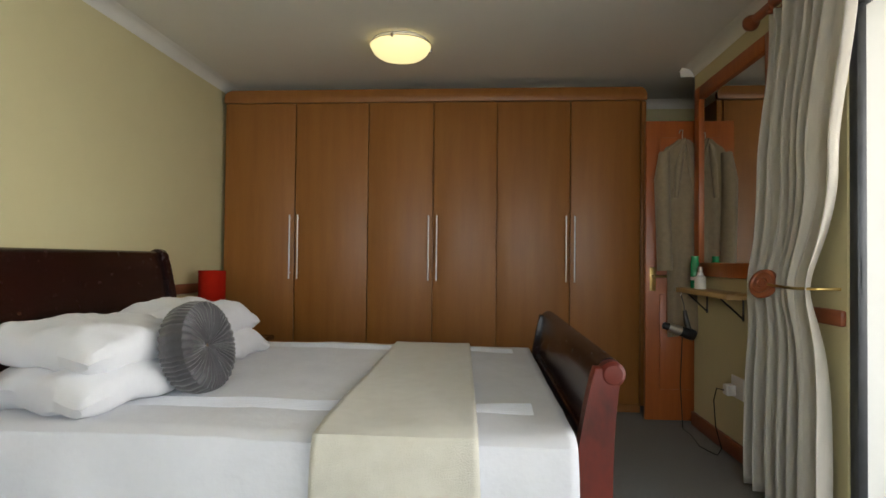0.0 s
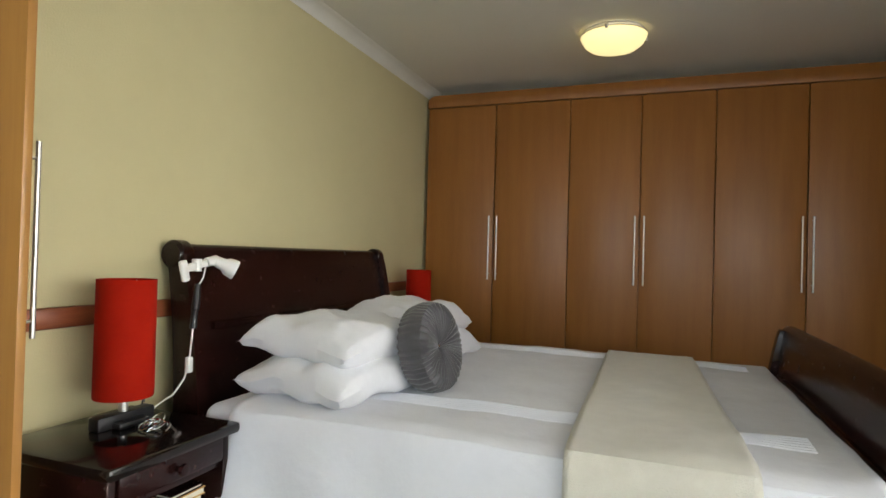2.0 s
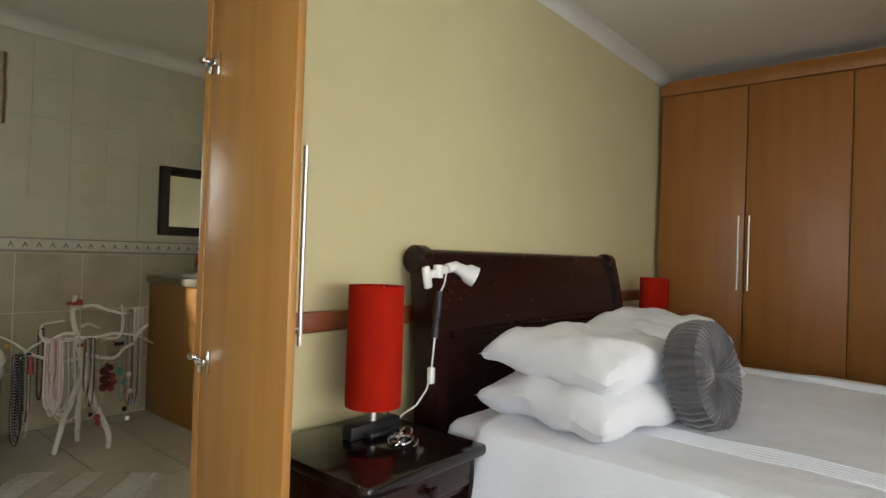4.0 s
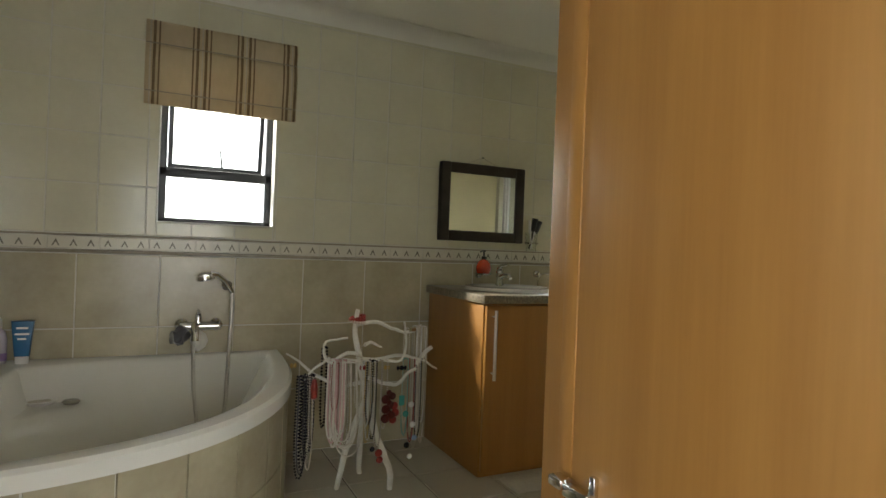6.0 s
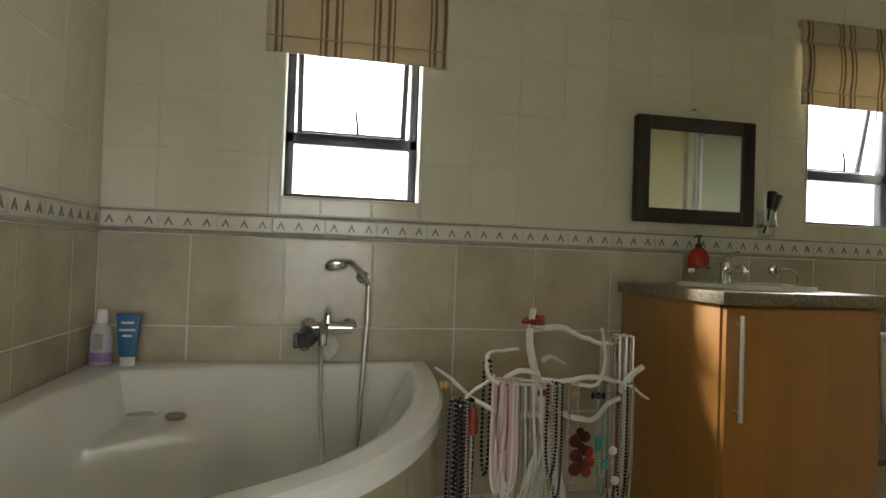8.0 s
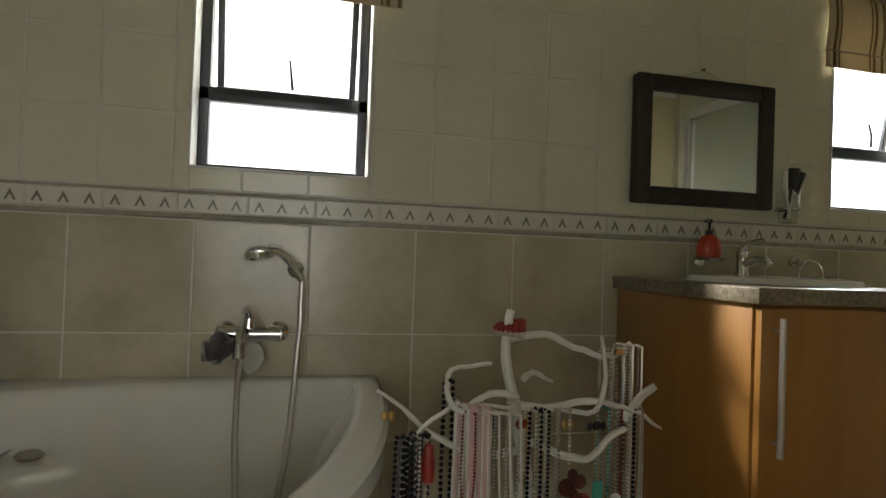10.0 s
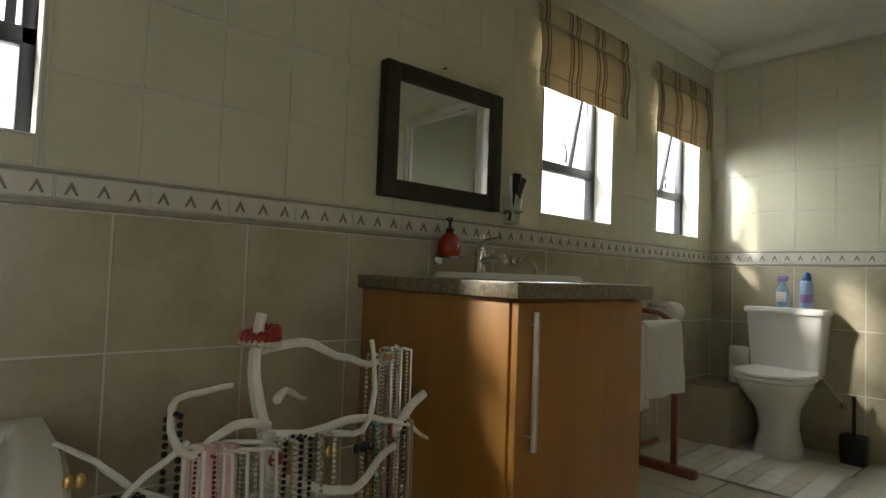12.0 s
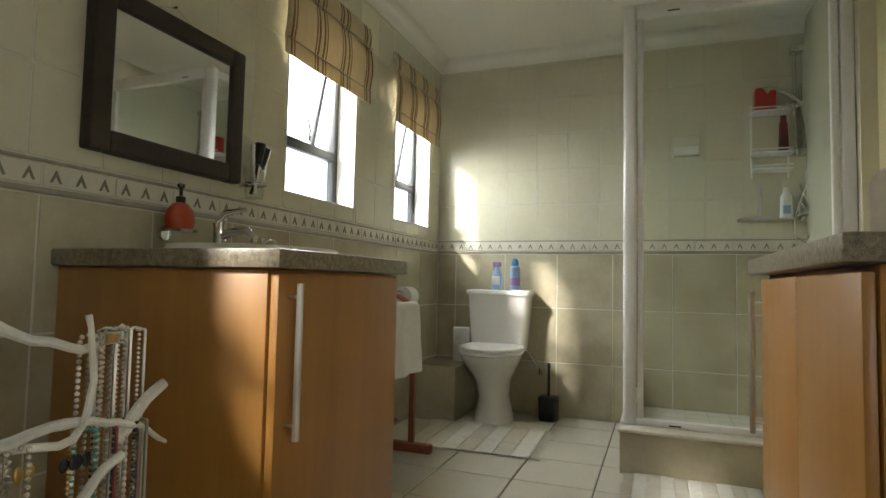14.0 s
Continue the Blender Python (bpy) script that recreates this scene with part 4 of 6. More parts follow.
dr = thing("hair_dryer", (0.49, 4.66, 0.56), "silver and black hair dryer hanging from the shelf", "hair dryer")
D0 = Vector((0.50, 4.64, 0.60))
dm = Matrix.Rotation(radians(-72), 3, "Y")
part("barrel", lathe(nb(), [(0, 0.0), (0.030, 0.0), (0.036, 0.012), (0.036, 0.05), (0.030, 0.09)], D0 + Vector((0.06, 0, 0.012)), 24, dm), "black", dr, "black motor housing")
part("nozzle", lathe(nb(), [(0.030, 0.088), (0.029, 0.12), (0.024, 0.17), (0.022, 0.172), (0.02, 0.16)], D0 + Vector((0.06, 0, 0.012)), 24, dm), "steel", dr, "silver barrel")
part("tip", lathe(nb(), [(0.024, 0.168), (0.020, 0.205), (0.016, 0.207), (0, 0.19)], D0 + Vector((0.06, 0, 0.012)), 24, dm, sy=1.0), "black", dr, "black nozzle tip")
part("handle", tube(nb(), [D0 + Vector((0.03, 0, 0.02)), D0 + Vector((0.01, 0.005, 0.10)), D0 + Vector((0.0, 0.01, 0.17))], [0.020, 0.018, 0.012], 12), "black", dr, "black grip")
part("loop", tube(nb(), [D0 + Vector((0.0, 0.01, 0.16)), (0.50, 4.66, 0.80), (0.49, 4.68, 0.864)], 0.003, 6), "black", dr, "hanging loop")
so = thing("wall_socket", (EX, 4.17, 0.34), "white double wall socket with a white adapter", "socket")
part("plate", bx(nb(), (EX - 0.010, 4.09, 0.33), (EX - 0.001, 4.24, 0.45), 0.004), "white_plastic", so)
part("adapter", bx(nb(), (EX - 0.06, 4.17, 0.34), (EX - 0.009, 4.235, 0.40), 0.008), "white_plastic", so, "white plug adapter")
pc = [(EX - 0.06, 4.21, 0.365), (EX - 0.09, 4.235, 0.37), (EX - 0.10, 4.25, 0.30), (EX - 0.085, 4.26, 0.15), (EX - 0.06, 4.24, 0.03), (EX - 0.10, 4.20, 0.006), (EX - 0.14, 4.35, 0.006), (EX - 0.11, 4.55, 0.006), (EX - 0.13, 4.66, 0.02), (EX - 0.14, 4.68, 0.3), (EX - 0.135, 4.66, 0.6)]
solid("dryer_cable", tube(nb(), pc, 0.0035, 6), "black", "black dryer cable trailing from the socket to the carpet", "cable")

# pine door with a robe
dp = thing("door_2", (0.72, 4.88, 0.01), "open orange-varnished panelled pine door", "door", kind="structure")
part("leaf", bx(nb(), (0.318, 4.872, 0.012), (1.12, 4.91, 2.035), 0.004), "door", dp)
for x0, x1 in ((0.41, 0.68), (0.76, 1.03)):
    for z0, z1 in ((0.22, 0.86), (1.02, 1.92)):
        part("panel", bx(nb(), (x0, 4.862, z0), (x1, 4.876, z1), 0.010), "door", dp, "raised fielded panel")
part("door_handle", tube(tube(bx(nb(), (0.345, 4.866, 0.88), (0.385, 4.873, 1.04), 0.003), [(0.365, 4.868, 0.98), (0.365, 4.83, 0.98)], 0.008, 8), [(0.365, 4.835, 0.98), (0.46, 4.832, 0.98)], 0.008, 8), "brass", dp, "brass lever handle on a plate")


def robe_f(u, v):
    z = 0.60 + 1.29 * v
    w = lerp(((0.6, 0.11), (0.9, 0.105), (1.4, 0.12), (1.7, 0.15), (1.82, 0.125), (1.89, 0.03)), z)
    c = 0.535 + 0.02 * (1 - v)
    a = u * math.tau
    ph = math.sin(a * 5 + z * 1.5) * 0.009 + math.sin(a * 9 - z * 4) * 0.004
    x = c + (w + ph) * math.cos(a)
    y = 4.80 + (0.040 + ph * 0.8) * math.sin(a) + 0.006 * wave(x, z, 2, 9)
    return (x, y, z + (0.02 * math.cos(a) if v == 0 else 0))


rb = thing("bathrobe", (0.535, 4.80, 0.6), "taupe terry bathrobe hanging on the pine door", "bathrobe")
part("body", sheet(nb(), robe_f, 72, 50, closed=True), "robe", rb)
part("sleeve", tube(nb(), [(0.41, 4.775, 1.80), (0.392, 4.765, 1.62), (0.40, 4.755, 1.30), (0.41, 4.755, 1.02)], [0.035, 0.05, 0.048, 0.05], 16), "robe", rb, "hanging sleeve")
part("collar", tube(nb(), [(0.60, 4.76, 1.55), (0.575, 4.752, 1.72), (0.535, 4.75, 1.87), (0.50, 4.752, 1.72), (0.48, 4.76, 1.50)], [0.015, 0.022, 0.024, 0.022, 0.015], 10), "robe", rb, "rolled shawl collar")
part("hanger_hook", tube(nb(), [(0.535, 4.80, 1.87), (0.535, 4.80, 1.93), (0.545, 4.82, 1.96), (0.54, 4.86, 1.97), (0.54, 4.874, 1.95)], 0.003, 6), "steel", rb, "wire hanger hook")

# ---- corner bath ----
BA, BB, BP, RIM = 1.42, 1.20, 2.65, 0.555


def curve(t, ka=1.0, off=0.0):
    """Outer curve of the corner bath, t from 0 (window wall) to 1 (end wall)."""
    a = (1 - t) * math.pi / 2
    c, s = max(0, math.cos(a)), max(0, math.sin(a))
    return Vector((WX + (BA + off) * c ** (2 / BP), S_Y + (BB + off) * s ** (2 / BP), 0))


tub = thing("corner_bath", (WX + 0.6, S_Y + 0.5, 0), "white acrylic corner bath in a tiled surround", "bath")
CX, CY = WX + 0.60, S_Y + 0.50


def ease(a, b, v):
    t = max(0.0, min(1.0, (v - a) / (b - a)))
    return t * t * (3 - 2 * t)


def outer(t):
    """Outline of the tub: the bowed front, then the two wall sides."""
    if t < 0.6:
        return curve(t / 0.6)
    if t < 0.8:
        return Vector((WX + BA * (1 - (t - 0.6) / 0.2), S_Y, 0))
    return Vector((WX, S_Y + BB * (t - 0.8) / 0.2, 0))


def tub_loop(k, n=144):
    """Loop k from the outer rim inwards: the rim first, then the moulded bowl with its corner seat."""
    rim = ((0.0, -0.055), (0.0, -0.012), (0.012, 0.0), (0.070, 0.0), (0.088, -0.006), (0.100, -0.022))
    pts = []
    for i in range(n):
        p = outer(i / n)
        c = Vector((CX, CY, 0))
        d = p - c
        corner = 0.14 * max(0, 1 - ((p.x - WX) + (p.y - S_Y)) / 0.5)
        ins, z = rim[min(k, 5)]
        span = d.length - ins - (corner if k > 2 else 0)
        f = 0.0
        if k > 5:
            f = (k - 5) / 15
            span *= 1 - f * 0.97
        q = c + d * (span / d.length)
        if k > 5:
            sit = 1 - ease(0.56, 0.92, (q.x - WX) * 0.85 + (q.y - S_Y))
            depth = 0.375 * (1 - sit) + 0.123 * sit
            z = -0.022 - depth * ease(-0.06, 0.42 - 0.26 * sit, f)
        pts.append((q.x, q.y, RIM + z))
    return pts


tb = nb()
loops = [[tb.verts.new(p) for p in tub_loop(k)] for k in range(21)]
for a, b in zip(loops, loops[1:]):
    for k in range(144):
        tb.faces.new((a[k], a[(k + 1) % 144], b[(k + 1) % 144], b[k]))
tb.faces.new(loops[-1])
part("tub", tb, "acrylic", tub)
part("waste", lathe(nb(), [(0, 0.004), (0.028, 0.004), (0.032, 0.0), (0.03, -0.004)], (CX + 0.12, CY + 0.10, RIM - 0.394), 20), "chrome", tub, "chrome waste ring")
core = nb()
outl = [curve(i / 40, off=-0.028) for i in range(41)]
prism(core, [(p.x, p.y) for p in outl] + [(WX, S_Y)], 2, 0.0, 0.10)
sheet(core, lambda u, v: (*curve(u, off=-0.022).xy, 0.02 + v * (RIM - 0.07)), 48, 1)
part("surround", core, "grout", tub, "grouted backing of the tiled surround")
NA = 11
# tile edges at equal walking lengths
ts, acc = [0.0], 0.0
pp, L = curve(0), sum((curve((i + 1) / 400) - curve(i / 400)).length for i in range(400))
for i in range(1, 401):
    q = curve(i / 400)
    acc += (q - pp).length
    pp = q
    if acc >= L / NA * len(ts) - 1e-6 and len(ts) <= NA:
        ts.append(i / 400)
for k in range(len(ts) - 1):
    for z0, z1 in ((0.022, 0.262), (0.266, RIM - 0.057)):
        t0, t1 = ts[k] + 0.0018, ts[k + 1] - 0.0018
        bm = nb()
        sheet(bm, lambda u, v: (*curve(t0 + (t1 - t0) * u, off=-0.012).xy, z0 + (z1 - z0) * v), 4, 1)
        sheet(bm, lambda u, v: (*curve(t0 + (t1 - t0) * u, off=-0.024).xy, z0 + (z1 - z0) * v), 4, 1)
        bmesh.ops.bridge_loops(bm, edges=[e for e in bm.edges if e.is_boundary])
        part("tile", bm, "tile_low", tub)

mx = thing("bath_mixer", (WX, 1.46, 0.70), "chrome wall bath mixer with lever", "mixer tap")
part("body", tube(nb(), [(WX + 0.055, 1.375, 0.69), (WX + 0.055, 1.545, 0.69)], 0.022, 16), "chrome", mx)
for y in (1.385, 1.535):
    part("inlet", lathe(nb(), [(0, 0), (0.032, 0), (0.030, 0.012), (0.015, 0.018), (0.015, 0.06), (0, 0.06)], (WX + 0.001, y, 0.69), 18, RY90), "chrome", mx, "round wall flange")
part("spout", tube(nb(), [(WX + 0.06, 1.44, 0.69), (WX + 0.11, 1.44, 0.685), (WX + 0.15, 1.44, 0.66), (WX + 0.155, 1.44, 0.635)], [0.02, 0.018, 0.016, 0.016], 14), "chrome", mx)
part("lever", tube(nb(), [(WX + 0.06, 1.455, 0.71), (WX + 0.065, 1.455, 0.745), (WX + 0.11, 1.452, 0.768), (WX + 0.16, 1.45, 0.765)], [0.018, 0.014, 0.008, 0.006], 12), "chrome", mx)
hs = thing("hand_shower", (WX, 1.58, 0.88), "chrome hand shower on a wall bracket with a steel hose", "hand shower")
part("bracket", lathe(nb(), [(0, 0), (0.026, 0), (0.024, 0.01), (0.012, 0.016), (0.014, 0.055), (0, 0.058)], (WX + 0.001, 1.58, 0.88), 18, RY90), "chrome", hs)
part("grip", tube(nb(), [(WX + 0.07, 1.60, 0.85), (WX + 0.075, 1.565, 0.905), (WX + 0.08, 1.53, 0.935), (WX + 0.085, 1.50, 0.935)], [0.010, 0.013, 0.014, 0.018], 12), "chrome", hs)
part("head", lathe(nb(), [(0, 0.022), (0.02, 0.02), (0.040, 0.004), (0.042, -0.012), (0.036, -0.018), (0, -0.018)], (WX + 0.09, 1.475, 0.925), 24, Matrix.Rotation(radians(8), 3, "X")), "chrome", hs, "round spray head")
part("hose", tube(nb(), [(WX + 0.07, 1.60, 0.85), (WX + 0.075, 1.60, 0.72), (WX + 0.10, 1.59, 0.55), (WX + 0.20, 1.575, 0.36), (WX + 0.27, 1.55, 0.22), (WX + 0.30, 1.50, 0.19), (WX + 0.27, 1.46, 0.24), (WX + 0.17, 1.44, 0.42), (WX + 0.11, 1.435, 0.58), (WX + 0.07, 1.44, 0.67)], 0.0085, 10), "steel", hs, "ribbed steel hose")
sp = nb()
bmesh.ops.create_icosphere(sp, subdivisions=3, radius=0.04, matrix=Matrix.Translation((WX + 0.11, 1.375, 0.65)))
for v in sp.verts:
    v.co += Vector((wave(*v.co, 30), wave(*v.co, 33), wave(*v.co, 37))) * 0.022
solid("bath_sponge", sp, "cushion", "dark grey crumpled net sponge hanging on the mixer", "sponge")
sc = nb()
bmesh.ops.create_icosphere(sc, subdivisions=3, radius=0.036, matrix=Matrix.Translation((WX + 0.05, 1.46, 0.62)) @ Matrix.Diagonal((0.8, 1, 1.2, 1)))
for v in sc.verts:
    v.co += Vector((wave(*v.co, 30), wave(*v.co, 33), wave(*v.co, 37))) * 0.012
solid("white_sponge", sc, "towel", "white bath sponge hanging below the mixer", "sponge")

M["clear_lilac"] = pbr("pale_lilac_clear_plastic", (0.52, 0.49, 0.55), (0.46, 0.43, 0.50), 8, 0.15, coat=0.3)
bt = thing("shampoo_bottle", (WX + 0.07, 0.69, RIM), "clear lilac shampoo bottle with a white cap on the bath rim", "bottle")
part("bottle", lathe(nb(), [(0, 0), (0.033, 0), (0.037, 0.01), (0.037, 0.10), (0.030, 0.13), (0.016, 0.145), (0, 0.145)], (WX + 0.07, 0.69, RIM), 24, sx=0.7), "clear_lilac", bt)
part("liquid_band", lathe(nb(), [(0.0372, 0.012), (0.0376, 0.014), (0.0376, 0.042), (0.0372, 0.044)], (WX + 0.07, 0.69, RIM), 24, sx=0.71), "purple", bt, "lilac liquid at the bottom")
part("label", bx(nb(), (WX + 0.0955, 0.676, RIM + 0.055), (WX + 0.0985, 0.704, RIM + 0.11), 0.001), "rope", bt, "small dark label")
part("cap", lathe(nb(), [(0, 0.19), (0.013, 0.19), (0.017, 0.183), (0.018, 0.145), (0, 0.144)], (WX + 0.07, 0.69, RIM), 18), "white_plastic", bt, "white cap")
TBY = 0.782
bt = thing("cream_tube", (WX + 0.08, TBY, RIM), "blue cosmetic tube standing on its cap on the bath rim", "tube")
part("tube", prism(nb(), [(TBY - 0.026, RIM + 0.03), (TBY + 0.026, RIM + 0.03), (TBY + 0.040, RIM + 0.178), (TBY - 0.040, RIM + 0.178)], 0, WX + 0.078, WX + 0.104, 0.006), "blue_plastic", bt)
part("cap", lathe(nb(), [(0, 0), (0.024, 0), (0.024, 0.03), (0, 0.03)], (WX + 0.09, TBY, RIM), 18, sx=0.7), "white_plastic", bt, "white cap")
for i, (w, zz) in enumerate(((0.04, 0.145), (0.05, 0.12), (0.03, 0.10))):
    part("print_bar", bx(nb(), (WX + 0.1042, TBY - w / 2, RIM + zz), (WX + 0.1052, TBY + w / 2, RIM + zz + 0.008)), "white_plastic", bt, "pale printed line", smooth=False)


sd2 = thing("soap_dish", (-4.915, 0.865, 0.411), "small shell soap dish on the bath's corner seat", "soap dish")
part("dish", lathe(nb(), [(0, 0.0), (0.04, 0.0), (0.056, 0.016), (0.052, 0.018), (0.04, 0.006), (0, 0.006)], (-4.915, 0.865, 0.411), 28, sy=1.2), "paper", sd2)
part("soap", lathe(nb(), [(0, 0), (0.03, 0), (0.036, 0.008), (0.03, 0.018), (0, 0.02)], (-4.915, 0.865, 0.4116), 24, sy=1.4), "mat_tan", sd2, "pale oval soap")
solid("pumice_stone", lathe(nb(), [(0, 0), (0.02, 0), (0.026, 0.008), (0.02, 0.016), (0, 0.018)], (-4.89, 0.98, 0.411), 20, sy=1.3), "rope", "small brown pumice stone on the bath seat", "pumice stone")

# ---- vanities ----
FZ = 0.02


def tap(at, label):
    """A single-lever basin mixer; its spout points along +x."""
    x, y, z = at
    t = thing("basin_mixer", at, label, "tap")
    part("body", lathe(nb(), [(0, 0), (0.024, 0), (0.024, 0.01), (0.019, 0.02), (0.019, 0.07), (0.021, 0.085), (0, 0.095)], at, 20), "chrome", t)
    part("spout", tube(nb(), [(x, y, z + 0.045), (x + 0.05, y, z + 0.06), (x + 0.10, y, z + 0.062), (x + 0.115, y, z + 0.045)], [0.014, 0.013, 0.012, 0.011], 12), "chrome", t)
    part("lever", tube(nb(), [(x - 0.005, y, z + 0.09), (x + 0.02, y, z + 0.115), (x + 0.09, y, z + 0.125)], [0.016, 0.011, 0.006], 10), "chrome", t)


def bar_handle(x, y, z0, z1, way, parent):
    b = tube(nb(), [(x + way * 0.03, y, z0), (x + way * 0.03, y, z1)], 0.0078, 14)
    for z in (z0 + 0.03, z1 - 0.03):
        tube(b, [(x + way * 0.03, y, z), (x - way * 0.002, y, z)], 0.004, 6)
    part("handle", b, "steel", parent, "long brushed steel bar handle")


v1 = thing("vanity_unit", (-4.8, 2.97, FZ), "cherry veneer vanity cabinet with one door", "vanity unit", "vanity units")
part("body", bx(nb(), (WX + 0.002, 2.672, FZ), (-4.502, 3.262, 0.847), 0.002), "vanity", v1)
d = part("door", bx(nb(), (-4.499, 2.678, FZ + 0.03), (-4.478, 3.256, 0.839), 0.003), "vanity", v1)
bar_handle(-4.478, 2.712, 0.49, 0.818, 1, d)
tp = thing("worktop", (-4.8, 2.97, 0.849), "speckled brown granite vanity top with an inset basin", "worktop")
tb = nb()
bx(tb, (WX + 0.001, 2.650, 0.849), (-4.458, 3.285, 0.890), 0.005)
part("slab", tb, "granite", tp)
part("basin", lathe(nb(), [(0.0, -0.002), (0.14, 0.002), (0.18, 0.008), (0.215, 0.019), (0.23, 0.017), (0.237, 0.0), (0.225, -0.001)], (-4.785, 2.985, 0.892), 48, sx=0.95, sy=1.05), "ceramic", tp, "white oval ceramic basin")
tap((-4.955, 3.03, 0.902), "chrome basin mixer tap on the white basin")

# second vanity by the other wall
v2 = thing("vanity_unit", (-3.2, 3.1, FZ), "pale cherry vanity cabinet with a bar handle", "vanity unit", "vanity units")
part("body", bx(nb(), (-3.44, 2.68, FZ), (-2.932, 3.57, 0.866), 0.002), "vanity", v2)
for y0, y1, hy in ((2.684, 3.118, 2.75), (3.122, 3.566, 3.53)):
    d = part("door", bx(nb(), (-3.462, y0, FZ + 0.03), (-3.443, y1, 0.855), 0.003), "vanity", v2)
    if hy > 3:
        bar_handle(-3.462, hy, 0.42, 0.82, -1, d)
tp = thing("worktop", (-3.2, 3.1, 0.868), "speckled brown granite top on the second vanity", "worktop")
part("slab", bx(nb(), (-3.492, 2.655, 0.868), (-2.931, 3.60, 0.912), 0.005), "granite", tp)
solid("storage_basket", bx(nb(), (-3.36, 2.72, 0.912), (-3.0, 3.02, 1.06), 0.03, 3), "towel_tan", "beige fabric storage box on the granite top", "storage box")

# mirror over the first vanity
mm = thing("bathroom_mirror", (WX, 2.99, 1.15), "rectangular mirror in a wide dark brown frame", "mirror")
y0, y1, z0, z1, w = 2.702, 3.266, 1.15, 1.603, 0.060
f3 = nb()
for a, b in (((y0, z0), (y0 + w, z1)), ((y1 - w, z0), (y1, z1)), ((y0 + w, z0), (y1 - w, z0 + w)), ((y0 + w, z1 - w), (y1 - w, z1))):
    bx(f3, (WX + 0.002, a[0], a[1]), (WX + 0.046, b[0], b[1]), 0.008, 3)
part("frame", f3, "dark_frame", mm)
part("glass", bx(nb(), (WX + 0.020, y0 + w - 0.004, z0 + w - 0.004), (WX + 0.034, y1 - w + 0.004, z1 - w + 0.004)), "mirror", mm, "clear mirror glass", smooth=False)
part("string", tube(nb(), [(WX + 0.008, y0 + 0.17, z1), (WX + 0.008, 2.985, z1 + 0.045), (WX + 0.008, y1 - 0.17, z1)], 0.0012, 5), "rope", mm, "thin hanging cord")
part("nail", lathe(nb(), [(0, 0), (0.004, 0), (0.004, 0.012), (0, 0.013)], (WX + 0.001, 2.985, z1 + 0.046), 8, RY90), "black", mm, "dark nail")

sh = thing("soap_shelf", (WX, 3.0, 0.955), "small chrome wall shelf for soap", "soap shelf")
part("tray", lathe(nb(), [(0, 0), (0.05, 0), (0.056, 0.008), (0.053, 0.008), (0.048, 0.004), (0, 0.004)], (WX + 0.062, 2.985, 0.958), 24), "chrome", sh)
part("mount", lathe(nb(), [(0, 0), (0.022, 0), (0.020, 0.012), (0, 0.014)], (WX + 0.001, 2.985, 0.955), 14, RY90), "chrome", sh)
sb = thing("soap_dispenser", (WX + 0.065, 2.985, 0.963), "red glass soap dispenser with a black pump", "soap dispenser")
part("bottle", lathe(nb(), [(0, 0), (0.036, 0), (0.044, 0.014), (0.046, 0.035), (0.040, 0.06), (0.026, 0.078), (0.014, 0.084), (0, 0.085)], (WX + 0.065, 2.985, 0.963), 28, sx=0.8), "red_glass", sb)
part("pump", tube(lathe(nb(), [(0, 0.084), (0.014, 0.084), (0.014, 0.10), (0.005, 0.104), (0.005, 0.125), (0.010, 0.128), (0.010, 0.138), (0, 0.14)], (WX + 0.065, 2.985, 0.963), 14), [(WX + 0.065, 2.985, 1.096), (WX + 0.085, 2.96, 1.098), (WX + 0.095, 2.945, 1.09)], 0.0045, 8), "black", sb, "black pump head")
tm = thing("tumbler_holder", (WX, 3.31, 1.13), "chrome wall holder with a glass tumbler", "tumbler holder")
part("hoop", tube(nb(), [(WX + 0.06 + 0.042 * math.cos(i * math.tau / 20), 3.315 + 0.042 * math.sin(i * math.tau / 20), 1.155) for i in range(21)], 0.004, 6), "chrome", tm)
part("mount", tube(nb(), [(WX + 0.001, 3.315, 1.155), (WX + 0.026, 3.315, 1.155)], 0.008, 10), "chrome", tm)
part("tumbler", lathe(nb(), [(0, 0), (0.030, 0), (0.040, 0.115), (0.038, 0.115), (0.028, 0.004), (0, 0.004)], (WX + 0.06, 3.315, 1.105), 20), "pane", tm, "clear glass tumbler")
for k, (dy, tz, c) in enumerate(((0.03, 0.165, "black"), (0.012, 0.18, "black"), (-0.012, 0.17, "white_plastic"), (0.02, 0.15, "white_plastic"))):
    br = thing("hairbrush" if k < 2 else "toothbrush", (WX + 0.06, 3.315, 1.12), ("black hairbrush" if k < 2 else "white toothbrush") + " standing in the glass tumbler", "brush")
    part("handle", tube(nb(), [(WX + 0.055 + 0.004 * k, 3.315 - dy * 0.4, 1.122), (WX + 0.06, 3.315 + dy, 1.12 + tz * 0.6)], 0.005, 7), c, br)
    part("head", tube(nb(), [(WX + 0.06, 3.315 + dy, 1.12 + tz * 0.6), (WX + 0.062, 3.318 + dy * 1.7, 1.125 + tz)], [0.015, 0.020] if k < 2 else 0.008, 8), c, br)
rg = thing("towel_ring", (WX, 3.43, 0.95), "chrome towel ring on the tiled wall", "towel ring")
part("mount", lathe(nb(), [(0, 0), (0.022, 0), (0.02, 0.012), (0.01, 0.02), (0.01, 0.04), (0, 0.042)], (WX + 0.001, 3.40, 0.965), 16, RY90), "chrome", rg)
part("ring", tube(nb(), [(WX + 0.045, 3.44 + 0.055 * math.sin(i * math.tau / 28), 0.915 + 0.055 * math.cos(i * math.tau / 28)) for i in range(29)], 0.004, 8), "chrome", rg)

